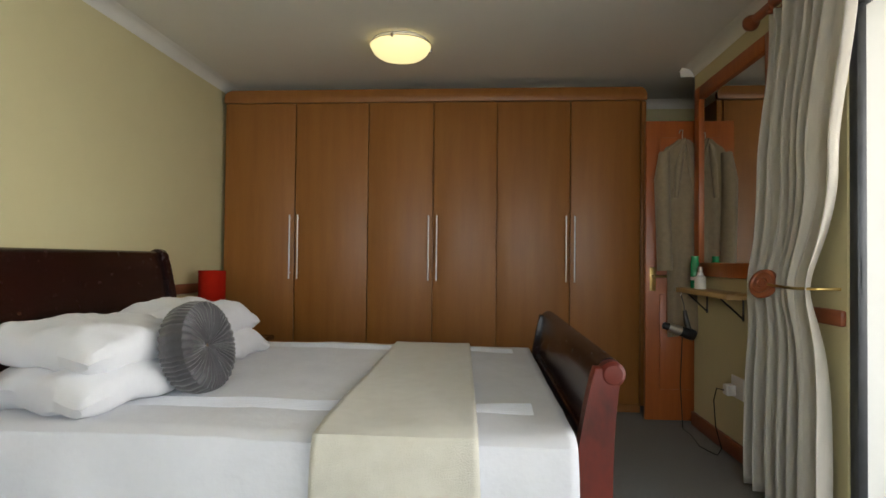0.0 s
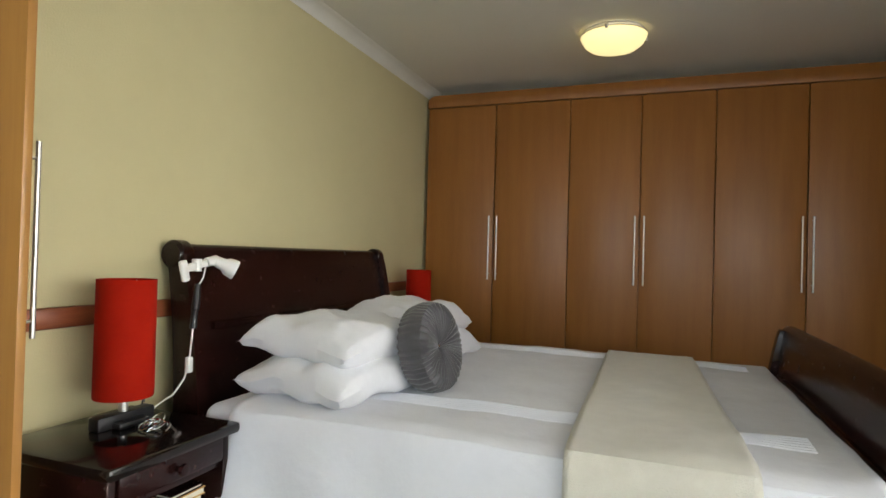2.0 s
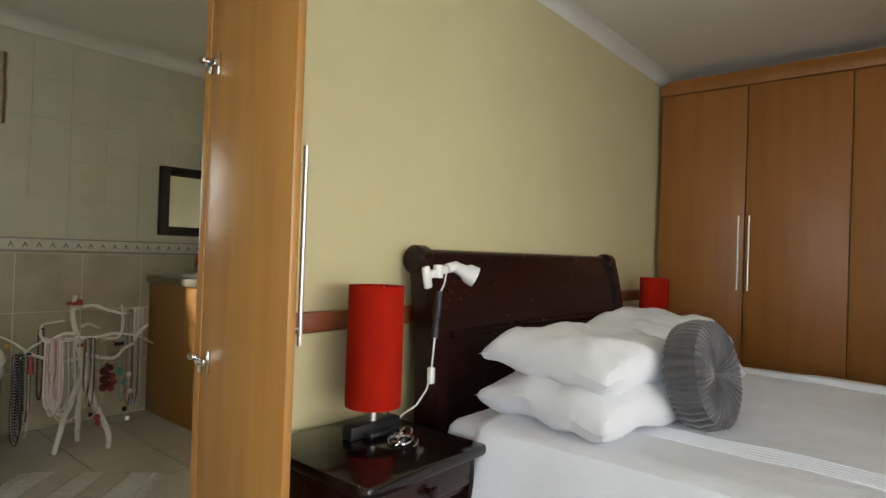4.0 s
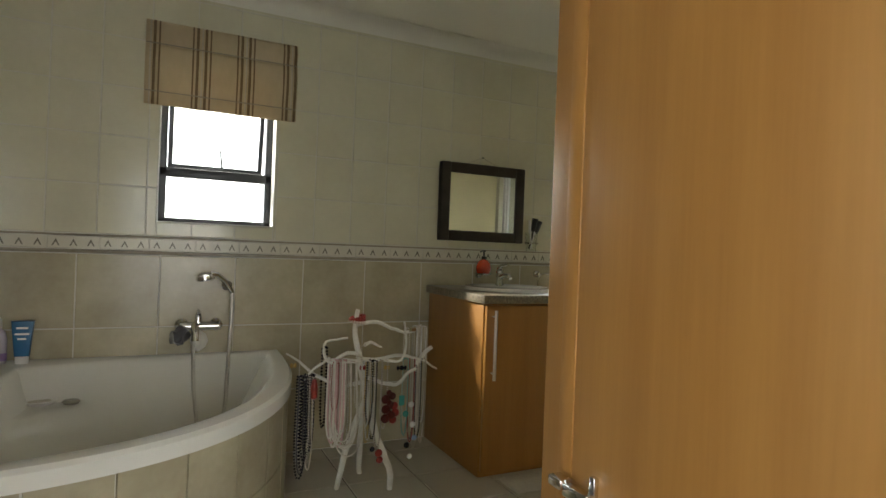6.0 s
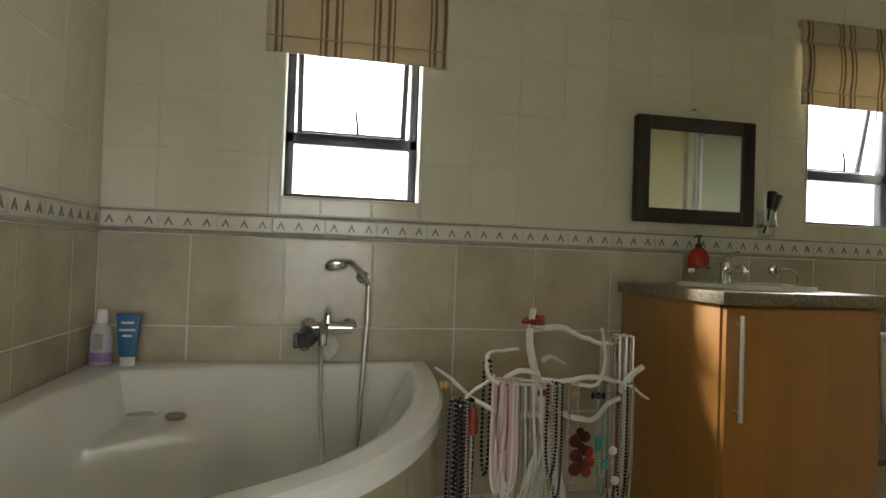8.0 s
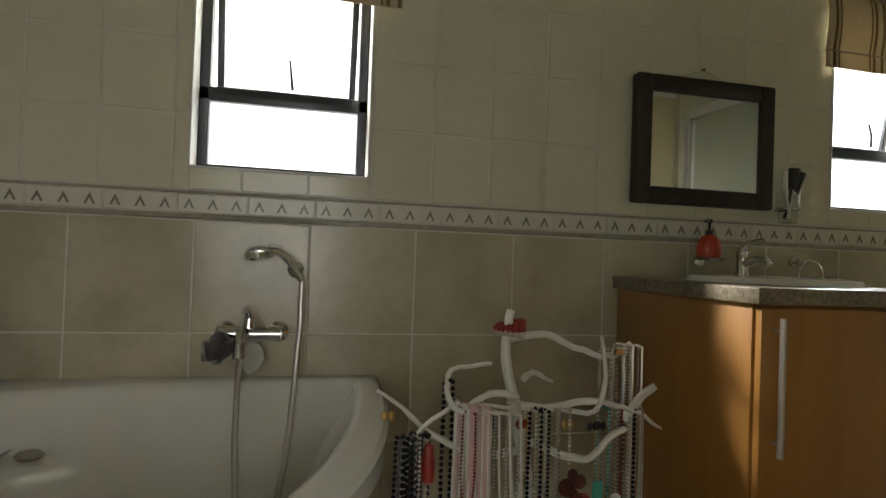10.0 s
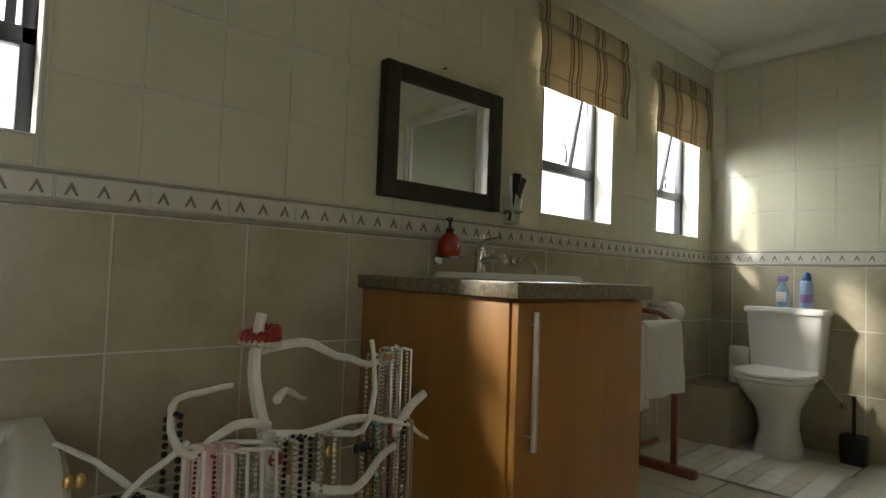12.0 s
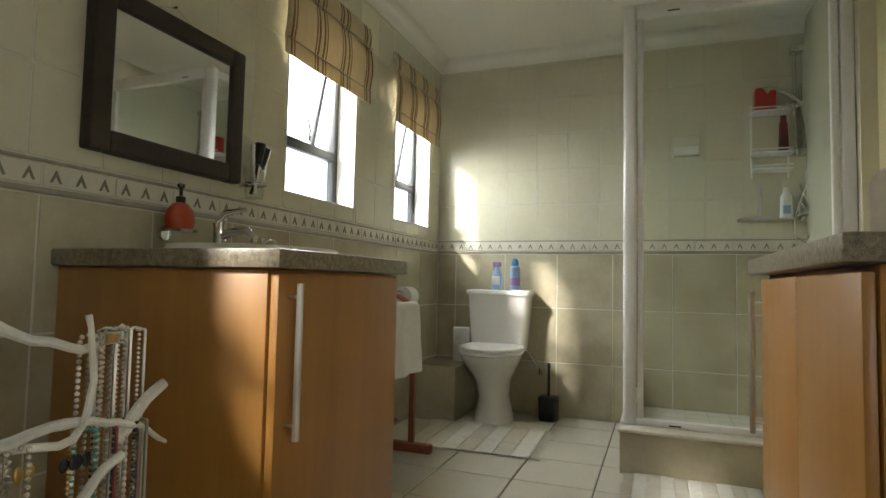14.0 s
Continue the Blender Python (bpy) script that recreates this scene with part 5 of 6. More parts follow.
# ---- towel rack ----
tr = thing("towel_rack", (-4.9, 3.93, FZ), "reddish wooden towel stand with two rails", "towel rack")
for y in (3.615, 4.235):
    for x in (-4.845, -5.03):
        part("upright", bx(nb(), (x - 0.014, y - 0.012, FZ + 0.04), (x + 0.014, y + 0.012, 0.70 if x > -5 else 0.76), 0.004), "redwood", tr)
    part("foot", bx(nb(), (-5.09, y - 0.022, FZ), (-4.74, y + 0.022, FZ + 0.045), 0.01), "redwood", tr)
    part("top_arm", tube(nb(), [(-4.83, y, 0.70), (-4.93, y, 0.755), (-5.04, y, 0.765)], 0.013, 8), "redwood", tr)
for x, z in ((-4.845, 0.695), (-5.03, 0.745), (-4.93, 0.16)):
    part("rail", tube(nb(), [(x, 3.615, z), (x, 4.235, z)], 0.012, 10), "redwood", tr)


def hung(x, z, y0, y1, drop_f, drop_b, seed):
    def f(u, v):
        y = y0 + (y1 - y0) * u
        s = (v - 0.5) * 2
        r = 0.022
        wv = 0.010 * math.sin(u * 11 + seed) * abs(s) + 0.006 * wave(u * 4, v * 3, seed, 2)
        if abs(s) < 0.12:
            a = s / 0.12 * math.pi / 2
            return (x + r * math.sin(a), y, z + r * math.cos(a))
        k = (abs(s) - 0.12) / 0.88
        if s > 0:
            return (x + r + 0.015 * k + wv, y + 0.008 * wave(k * 3, u, seed, 1), z - drop_f * k)
        return (x - r - 0.004 * k - abs(wv) * 0.3, y, z - drop_b * k)
    return sheet(nb(), f, 26, 60)


solid("hand_towel", hung(-4.845, 0.697, 3.64, 3.93, 0.33, 0.30, 1), "towel", "white terry towel folded over the wooden rail", "towel", "towels on the rack", thick=0.012)
solid("hand_towel", hung(-4.840, 0.706, 3.90, 4.22, 0.30, 0.28, 4), "towel", "white terry towel folded over the wooden rail", "towel", "towels on the rack", thick=0.012)
solid("bath_towel", hung(-5.03, 0.75, 3.66, 4.20, 0.12, 0.12, 7), "towel_tan", "tan terry towel over the back rail", "towel", thick=0.014)

# toilet roll holder
tp = thing("toilet_roll_holder", (WX, 4.55, 0.77), "chrome toilet roll holder on the tiled wall", "toilet roll holder")
part("arm", tube(lathe(nb(), [(0, 0), (0.02, 0), (0.018, 0.012), (0, 0.014)], (WX + 0.001, 4.50, 0.775), 14, RY90), [(WX + 0.01, 4.50, 0.775), (WX + 0.075, 4.50, 0.775), (WX + 0.085, 4.52, 0.77), (WX + 0.085, 4.63, 0.77)], 0.006, 8), "chrome", tp)
rl = lathe(nb(), [(0.018, 0), (0.054, 0), (0.055, 0.004), (0.055, 0.096), (0.054, 0.10), (0.018, 0.10), (0.018, 0)], (WX + 0.085, 4.63, 0.745), 28, Matrix.Rotation(radians(90), 3, "X"))
solid("toilet_roll", rl, "paper", "white toilet roll on the chrome holder", "toilet roll")

# ---- toilet ----
TX, TY = -4.665, N_Y
to = thing("toilet", (TX, TY - 0.3, FZ), "white ceramic close-coupled toilet with the lid down", "toilet")


def oval(cx, cy, a, b, z, n=36, pw=2.3):
    return [(cx + a * math.copysign(abs(math.cos(i * math.tau / n)) ** (2 / pw), math.cos(i * math.tau / n)), cy + b * math.copysign(abs(math.sin(i * math.tau / n)) ** (2 / pw), math.sin(i * math.tau / n)), z) for i in range(n)]


def loft(loopz):
    bm = nb()
    ls = [[bm.verts.new(p) for p in lp] for lp in loopz]
    for a, b in zip(ls, ls[1:]):
        for k in range(len(a)):
            bm.faces.new((a[k], a[(k + 1) % len(a)], b[(k + 1) % len(a)], b[k]))
    bm.faces.new(ls[0])
    bm.faces.new(ls[-1])
    return bm


yc = TY - 0.27
part("pedestal", loft([oval(TX, yc + 0.05, 0.115, 0.16, FZ), oval(TX, yc + 0.05, 0.11, 0.155, FZ + 0.03), oval(TX, yc + 0.05, 0.085, 0.13, FZ + 0.14), oval(TX, yc + 0.03, 0.10, 0.15, FZ + 0.24), oval(TX, yc - 0.01, 0.150, 0.19, FZ + 0.33), oval(TX, yc - 0.02, 0.172, 0.215, FZ + 0.375), oval(TX, yc - 0.02, 0.174, 0.218, FZ + 0.395)]), "ceramic", to)
part("seat", loft([oval(TX, yc - 0.02, 0.176, 0.218, FZ + 0.397), oval(TX, yc - 0.02, 0.182, 0.224, FZ + 0.403), oval(TX, yc - 0.02, 0.182, 0.224, FZ + 0.415), oval(TX, yc - 0.02, 0.176, 0.218, FZ + 0.419)]), "white_plastic", to, "white plastic seat ring")
part("lid", loft([oval(TX, yc - 0.02, 0.178, 0.220, FZ + 0.421), oval(TX, yc - 0.02, 0.184, 0.226, FZ + 0.427), oval(TX, yc - 0.02, 0.182, 0.224, FZ + 0.438), oval(TX, yc - 0.02, 0.15, 0.19, FZ + 0.446)]), "white_plastic", to, "white plastic lid")
part("cistern", loft([oval(TX, TY - 0.10, 0.165, 0.085, FZ + 0.40, pw=6), oval(TX, TY - 0.10, 0.172, 0.090, FZ + 0.46, pw=6), oval(TX, TY - 0.10, 0.195, 0.095, FZ + 0.735, pw=6)]), "ceramic", to)
part("cistern_lid", loft([oval(TX, TY - 0.105, 0.203, 0.103, FZ + 0.736, pw=6), oval(TX, TY - 0.105, 0.207, 0.104, FZ + 0.75, pw=6), oval(TX, TY - 0.105, 0.203, 0.100, FZ + 0.765, pw=6), oval(TX, TY - 0.105, 0.18, 0.08, FZ + 0.77, pw=6)]), "ceramic", to, "flat ceramic lid")
part("valve", tube(lathe(nb(), [(0, 0), (0.018, 0), (0.016, 0.01), (0.01, 0.03), (0, 0.03)], (TX + 0.235, TY - 0.001, FZ + 0.26), 12, RX90), [(TX + 0.235, TY - 0.03, FZ + 0.26), (TX + 0.235, TY - 0.06, FZ + 0.30), (TX + 0.20, TY - 0.08, FZ + 0.36), (TX + 0.16, TY - 0.09, FZ + 0.42)], 0.007, 8), "chrome", to, "chrome supply valve and pipe")
solid("tiled_ledge", bx(nb(), (WX + 0.001, 4.86, FZ), (-4.85, N_Y - 0.001, 0.335), 0.004), "tile_low", "low tiled boxing in the corner behind the toilet", "ledge", kind="structure", smooth=False)
sr = thing("toilet_paper_stack", (-4.955 + 0.04, 5.2, 0.335), "spare toilet rolls standing on the tiled ledge", "toilet roll")
part("roll", lathe(nb(), [(0.016, 0), (0.05, 0), (0.052, 0.004), (0.052, 0.1), (0.05, 0.104), (0.016, 0.104)], (-4.918, 5.165, 0.336), 24), "paper", sr)
part("roll", lathe(nb(), [(0.016, 0), (0.05, 0), (0.052, 0.004), (0.052, 0.1), (0.05, 0.104), (0.016, 0.104)], (-4.918, 5.165, 0.441), 24), "paper", sr)
zc = FZ + 0.768
sp1 = thing("spray_bottle", (-4.69, 5.165, zc), "clear cleaning spray bottle with a lilac trigger on the cistern", "spray bottle")
part("bottle", lathe(nb(), [(0, 0), (0.032, 0), (0.034, 0.01), (0.034, 0.09), (0.016, 0.13), (0.014, 0.145), (0, 0.146)], (-4.69, 5.165, zc), 20, sy=0.7), "pale_blue", sp1)
part("label", bx(nb(), (-4.715, 5.1375, zc + 0.03), (-4.665, 5.1415, zc + 0.085), 0.001), "white_plastic", sp1, "pale printed label")
part("trigger", bx(bx(nb(), (-4.715, 5.15, zc + 0.145), (-4.665, 5.18, zc + 0.175), 0.006), (-4.712, 5.158, zc + 0.115), (-4.704, 5.172, zc + 0.15), 0.003), "purple", sp1, "lilac trigger head")
ac = thing("aerosol_can", (-4.575, 5.165, zc), "blue air freshener can on the cistern", "aerosol can")
part("can", lathe(nb(), [(0, 0), (0.030, 0), (0.031, 0.005), (0.031, 0.14), (0.022, 0.15), (0, 0.15)], (-4.575, 5.165, zc), 22), "pale_blue", ac)
part("cap", lathe(nb(), [(0, 0.15), (0.023, 0.15), (0.022, 0.18), (0.012, 0.195), (0, 0.196)], (-4.575, 5.165, zc), 18), "blue_plastic", ac, "darker blue cap")
part("label", lathe(nb(), [(0.0315, 0.03), (0.0318, 0.031), (0.0318, 0.075), (0.0315, 0.076)], (-4.575, 5.165, zc), 22), "purple", ac, "lilac printed band")
tbx = thing("toilet_brush", (-4.36, 5.17, FZ), "black toilet brush in a square black holder", "toilet brush")
part("holder", loft([oval(-4.36, 5.17, 0.05, 0.05, FZ, pw=5), oval(-4.36, 5.17, 0.054, 0.054, FZ + 0.02, pw=5), oval(-4.36, 5.17, 0.058, 0.058, FZ + 0.135, pw=5), oval(-4.36, 5.17, 0.05, 0.05, FZ + 0.14, pw=5)]), "black", tbx)
part("handle", lathe(nb(), [(0, 0.13), (0.009, 0.13), (0.008, 0.30), (0.011, 0.31), (0.010, 0.335), (0, 0.34)], (-4.36, 5.17, FZ), 14), "black", tbx)


# ---- mats ----
def mat_rug(cx, cy, lx, ly, rz, label, stripes):
    m = thing("bath_mat", (cx, cy, FZ), label, "bath mat", "bath mats")
    T = pose(cx, cy, FZ + 0.002, 0, 0, rz)
    n = stripes
    for k in range(n):
        a, b = -lx / 2 + lx * k / n, -lx / 2 + lx * (k + 1) / n
        bm = sheet(nb(), lambda u, v: T @ Vector((a + (b - a) * u, -ly / 2 + ly * v, 0.006 + 0.003 * wave(cx + a + (b - a) * u, v * 3, 0, 9) + 0.0015 * math.sin(v * 200))), 8, 60)
        part("stripe", bm, "mat_tan" if k % 2 else "mat", m, thick=0.008)
    random.seed(int(cx * 100))
    fr = nb()
    for k in range(int(ly / 0.009)):
        y = -ly / 2 + 0.004 + k * 0.009
        for s in (-1, 1):
            x = s * lx / 2
            tube(fr, [T @ Vector((x, y, 0.006)), T @ Vector((x + s * 0.02, y + random.uniform(-0.004, 0.004), 0.005)), T @ Vector((x + s * random.uniform(0.035, 0.05), y + random.uniform(-0.01, 0.01), 0.003))], 0.002, 4)
    part("fringe", fr, "mat", m, "loose cotton fringe", kind="stuff")


mat_rug(-4.62, 4.60, 0.62, 0.54, 2, "white cotton mat with tan stripes in front of the toilet", 7)
mat_rug(-3.55, 4.07, 0.58, 0.50, 0, "white ribbed cotton mat in front of the shower", 11)
mat_rug(-4.18, 3.05, 0.46, 0.60, 0, "white fringed cotton mat in front of the vanity", 3)
mat_rug(-4.05, 1.92, 0.55, 0.42, 45, "white cotton mat with tan stripes beside the bath", 5)

# ---- shower ----
solid("wall_shower", bx(nb(), (-2.989, 4.36, 0), (-2.93, N_Y, BCEIL)), "tile_up", "ivory tiled shower side wall", "wall", kind="structure", smooth=False)
SX0, SX1, SY0 = -3.88, -2.99, 4.42
stt = thing("shower_tray", (-3.4, 4.8, FZ), "raised tiled shower base with a white rim", "shower base")
part("curb", bx(nb(), (SX0 - 0.02, SY0 - 0.10, FZ), (SX1, SY0 + 0.04, 0.195), 0.003), "tile_low", stt, "tiled curb")
part("side_curb", bx(nb(), (SX0 - 0.02, SY0 + 0.04, FZ), (SX0 + 0.05, N_Y - 0.001, 0.195), 0.003), "tile_low", stt)
part("rim", bx(bx(nb(), (SX0 - 0.028, SY0 - 0.108, 0.196), (SX1, SY0 + 0.045, 0.212), 0.005), (SX0 - 0.028, SY0 + 0.045, 0.196), (SX0 + 0.055, N_Y - 0.001, 0.212), 0.005), "border", stt, "pale tiled rim")
part("base", bx(nb(), (SX0 + 0.05, SY0 + 0.04, FZ), (SX1, N_Y - 0.001, 0.13)), "grout", stt)
for i in range(8):
    for j in range(7):
        x, y = SX0 + 0.056 + i * 0.11, SY0 + 0.046 + j * 0.11
        if x < SX1 - 0.02:
            part("tile", bx(nb(), (x, y, 0.131), (min(x + 0.104, SX1 - 0.002), min(y + 0.104, N_Y - 0.003), 0.138), 0.0015, 1), "tile_floor", stt)
enc = thing("shower_screen", (-3.4, SY0, 0.212), "white-framed glass shower enclosure", "shower screen")
part("corner_post", bx(nb(), (SX0 - 0.012, SY0 - 0.02, 0.212), (SX0 + 0.045, SY0 + 0.032, 2.13), 0.014, 3), "shower_frame", enc)
part("door_stile", bx(nb(), (SX0 + 0.05, SY0 - 0.01, 0.245), (SX0 + 0.075, SY0 + 0.02, 2.055), 0.006), "shower_frame", enc)
part("wall_post", bx(nb(), (SX1 - 0.05, SY0 - 0.016, 0.212), (SX1 - 0.001, SY0 + 0.026, 2.13), 0.008), "shower_frame", enc)
part("door_stile", bx(nb(), (SX1 - 0.085, SY0 - 0.01, 0.245), (SX1 - 0.055, SY0 + 0.02, 2.055), 0.006), "shower_frame", enc)
part("top_rail", bx(nb(), (SX0 + 0.045, SY0 - 0.02, 2.06), (SX1 - 0.05, SY0 + 0.03, 2.13), 0.008), "shower_frame", enc)
part("bottom_rail", bx(nb(), (SX0 + 0.045, SY0 - 0.018, 0.212), (SX1 - 0.05, SY0 + 0.028, 0.242), 0.006), "shower_frame", enc)
part("side_rail", bx(bx(nb(), (SX0 - 0.006, SY0 + 0.032, 2.07), (SX0 + 0.03, N_Y - 0.001, 2.12), 0.006), (SX0 - 0.006, SY0 + 0.032, 0.212), (SX0 + 0.03, N_Y - 0.001, 0.24), 0.006), "shower_frame", enc)
for a, b in (((SX0 + 0.07, SY0 + 0.002, 0.242), (SX1 - 0.08, SY0 + 0.007, 2.06)), ((SX0 + 0.009, SY0 + 0.03, 0.24), (SX0 + 0.014, N_Y - 0.004, 2.07))):
    g = part("pane", bx(nb(), a, b), "shower_glass", enc, "clear greenish glass", smooth=False)
    g.visible_shadow = False
for x in (SX0 + 0.18,):
    for z in (2.075, 0.222):
        part("slot", bx(nb(), (x, SY0 - 0.0215, z), (x + 0.05, SY0 - 0.0185, z + 0.006)), "black", enc, "small black drain slot", smooth=False)
WN = N_Y - 0.002
rs = thing("shower_rail", (-3.03, WN, 1.2), "chrome shower rail with a hand shower and hose", "shower rail")
for dx in (-0.028, 0.012):
    part("bar", tube(nb(), [(-3.02 + dx, WN - 0.05, 1.55), (-3.02 + dx, WN - 0.05, 2.15)], 0.008, 10), "chrome", rs)
for z in (1.57, 1.83, 2.14):
    part("bracket", bx(nb(), (-3.065, WN - 0.065, z - 0.018), (-2.99, WN, z + 0.018), 0.008), "chrome", rs)
part("head", tube(nb(), [(-3.03, WN - 0.07, 1.84), (-3.10, WN - 0.08, 1.90), (-3.17, WN - 0.09, 1.92), (-3.20, WN - 0.09, 1.90)], [0.010, 0.011, 0.016, 0.03], 12), "chrome", rs, "hand shower head")
part("hose", tube(nb(), [(-3.02, WN - 0.07, 1.82), (-2.995, WN - 0.06, 1.6), (-3.0, WN - 0.055, 1.4), (-3.06, WN - 0.055, 1.22), (-3.06, WN - 0.055, 1.12), (-3.01, WN - 0.055, 1.08), (-2.97, WN - 0.05, 1.14), (-2.99, WN - 0.045, 1.28), (-3.03, WN - 0.04, 1.4)], 0.007, 8), "chrome", rs, "steel hose")
vv = thing("shower_valve", (-2.97, WN, 1.24), "chrome shower mixer valve with a lever", "shower valve")
part("plate", lathe(nb(), [(0, 0), (0.06, 0), (0.058, 0.008), (0.03, 0.014), (0.026, 0.05), (0, 0.052)], (-2.985, WN, 1.25), 26, RX90), "chrome", vv)
part("lever", tube(nb(), [(-2.985, WN - 0.05, 1.25), (-3.03, WN - 0.06, 1.235), (-3.07, WN - 0.065, 1.20)], [0.012, 0.009, 0.006], 8), "chrome", vv)
cd = thing("shower_caddy", (-3.15, WN, 1.45), "white wire shower caddy with two shelves", "shower caddy")
for x in (-3.255, -3.075):
    part("side_wire", tube(nb(), [(x, WN - 0.01, 1.44), (x, WN - 0.01, 1.86)], 0.005, 8), "white_plastic", cd)
for z in (1.79, 1.56, 1.47):
    part("shelf", bx(nb(), (-3.26, WN - 0.11, z), (-3.07, WN - 0.006, z + 0.012), 0.004), "white_plastic", cd)
    part("front_rail", tube(nb(), [(-3.26, WN - 0.11, z + 0.025), (-3.07, WN - 0.11, z + 0.025)], 0.004, 6), "white_plastic", cd)
solid("red_shower_box", bx(nb(), (-3.245, WN - 0.10, 1.803), (-3.14, WN - 0.02, 1.93), 0.01), "red_plastic", "red plastic tub on the shower caddy", "tub")
solid("shampoo_flask", lathe(nb(), [(0, 0), (0.024, 0), (0.026, 0.01), (0.022, 0.15), (0.015, 0.17), (0.015, 0.2), (0, 0.2)], (-3.105, WN - 0.06, 1.573), 18), "red_wood", "dark red shampoo bottle on the caddy shelf", "bottle")
gel = thing("gel_bottle", (-3.09, WN - 0.05, 1.2), "white and blue shower gel bottle on the corner shelf", "bottle")
part("bottle", lathe(nb(), [(0, 0), (0.03, 0), (0.032, 0.01), (0.028, 0.12), (0.014, 0.14), (0.014, 0.165), (0, 0.165)], (-3.095, WN - 0.05, 1.213), 18, sy=0.7), "white_plastic", gel)
part("label", bx(nb(), (-3.113, WN - 0.073, 1.235), (-3.077, WN - 0.070, 1.28), 0.001), "pale_blue", gel, "blue label")
solid("glass_shelf", bx(nb(), (-3.33, WN - 0.10, 1.20), (-3.06, WN, 1.212), 0.003), "steel", "narrow grey shower shelf on the tiled wall", "shelf")
sq = thing("squeegee", (-3.22, WN - 0.04, 1.213), "grey squeegee standing on the shower shelf", "squeegee")
part("handle", tube(nb(), [(-3.22, WN - 0.04, 1.225), (-3.22, WN - 0.035, 1.30), (-3.22, WN - 0.03, 1.40)], [0.008, 0.009, 0.011], 8), "steel", sq)
part("blade", bx(nb(), (-3.29, WN - 0.05, 1.213), (-3.15, WN - 0.03, 1.228), 0.003), "steel", sq)
sdh = thing("tiled_soap_niche", (-3.59, WN, 1.62), "white ceramic soap dish set in the shower wall", "soap dish")
part("back", bx(nb(), (-3.665, WN - 0.012, 1.58), (-3.52, WN + 0.001, 1.71), 0.004), "border", sdh)
part("lip", bx(nb(), (-3.66, WN - 0.06, 1.585), (-3.525, WN - 0.012, 1.60), 0.006), "ceramic", sdh)
part("front", bx(nb(), (-3.66, WN - 0.065, 1.585), (-3.525, WN - 0.055, 1.635), 0.004), "ceramic", sdh)

# ---- jewellery tree: a white painted branch hung with necklaces ----
JX, JY = -4.55, 2.09
jt = thing("jewellery_tree", (JX, JY, FZ), "white painted branch stand hung with necklaces and bangles", "jewellery stand")


def limb(name, pts, r0, r1, seed):
    """A crooked branch through points, with a little wander."""
    out = []
    for i in range(len(pts) - 1):
        a, b = Vector(pts[i]), Vector(pts[i + 1])
        for k in range(4):
            t = k / 4
            before, after = Vector(pts[max(i - 1, 0)]), Vector(pts[min(i + 2, len(pts) - 1)])
            p = a.lerp(b, t) + (a - before - (b - a)) * (t * (1 - t) ** 2 / 2) + ((b - a) - (after - b)) * (t * t * (1 - t) / 2)
            out.append(p + Vector((wave(p.x, p.y, p.z + seed, 30), wave(p.y, p.z, p.x + seed, 30), wave(p.z, p.x, p.y + seed, 30))) * 0.006)
    out.append(Vector(pts[-1]))
    n = len(out)
    part(name, tube(nb(), out, [(r0 + (r1 - r0) * i / (n - 1)) * 0.84 + 0.0012 * wave(i * 0.7, seed, 0) for i in range(n)], 9), "branch", jt)


def J(dx, dy, z):
    return (JX + dx, JY + dy, z)


limb("trunk", [J(0.0, 0.04, 0.34), J(-0.01, 0.03, 0.46), J(-0.01, 0.0, 0.60), J(0.0, -0.03, 0.72), J(0.0, -0.02, 0.82)], 0.021, 0.011, 1)
limb("leg", [J(0.0, 0.04, 0.42), J(0.02, 0.08, 0.26), J(0.03, 0.14, 0.12), J(0.02, 0.15, 0.02)], 0.021, 0.015, 2)
limb("leg", [J(0.0, 0.03, 0.42), J(-0.03, -0.03, 0.24), J(-0.06, -0.07, 0.02)], 0.020, 0.014, 3)
limb("leg", [J(-0.01, 0.03, 0.40), J(-0.12, 0.05, 0.2), J(-0.2, 0.08, 0.02)], 0.018, 0.014, 4)
# branches: d along the wall (y), at several heights
limb("branch", [J(0, -0.02, 0.755), J(0.01, 0.05, 0.768), J(0.0, 0.12, 0.742), J(0.03, 0.19, 0.722), J(0.0, 0.26, 0.728), J(0.0, 0.285, 0.746)], 0.011, 0.006, 5)
limb("branch", [J(0, 0, 0.60), J(0.03, 0.08, 0.605), J(0.04, 0.16, 0.62), J(0.05, 0.24, 0.605), J(0.04, 0.30, 0.58), J(0.02, 0.36, 0.545)], 0.012, 0.004, 6)
limb("branch", [J(0.04, 0.25, 0.57), J(0.05, 0.28, 0.62), J(0.06, 0.315, 0.655)], 0.013, 0.010, 7)
limb("branch", [J(0.02, 0.10, 0.60), J(0.05, 0.17, 0.60), J(0.06, 0.19, 0.68), J(0.06, 0.175, 0.77)], 0.008, 0.005, 8)
limb("branch", [J(0, 0, 0.62), J(0.02, -0.07, 0.635), J(0.03, -0.14, 0.60), J(0.02, -0.165, 0.63), J(-0.02, -0.15, 0.68), J(-0.04, -0.05, 0.69)], 0.010, 0.006, 9)
limb("branch", [J(0.02, -0.14, 0.62), J(0.03, -0.22, 0.57), J(0.02, -0.245, 0.53)], 0.007, 0.004, 10)
limb("branch", [J(-0.01, 0.02, 0.50), J(0.02, -0.1, 0.50), J(0.0, -0.2, 0.55), J(-0.02, -0.26, 0.60), J(-0.03, -0.315, 0.635)], 0.012, 0.004, 11)
limb("branch", [J(0, 0.04, 0.52), J(0.05, 0.10, 0.50), J(0.06, 0.16, 0.50), J(0.07, 0.19, 0.54), J(0.06, 0.24, 0.56)], 0.011, 0.008, 12)
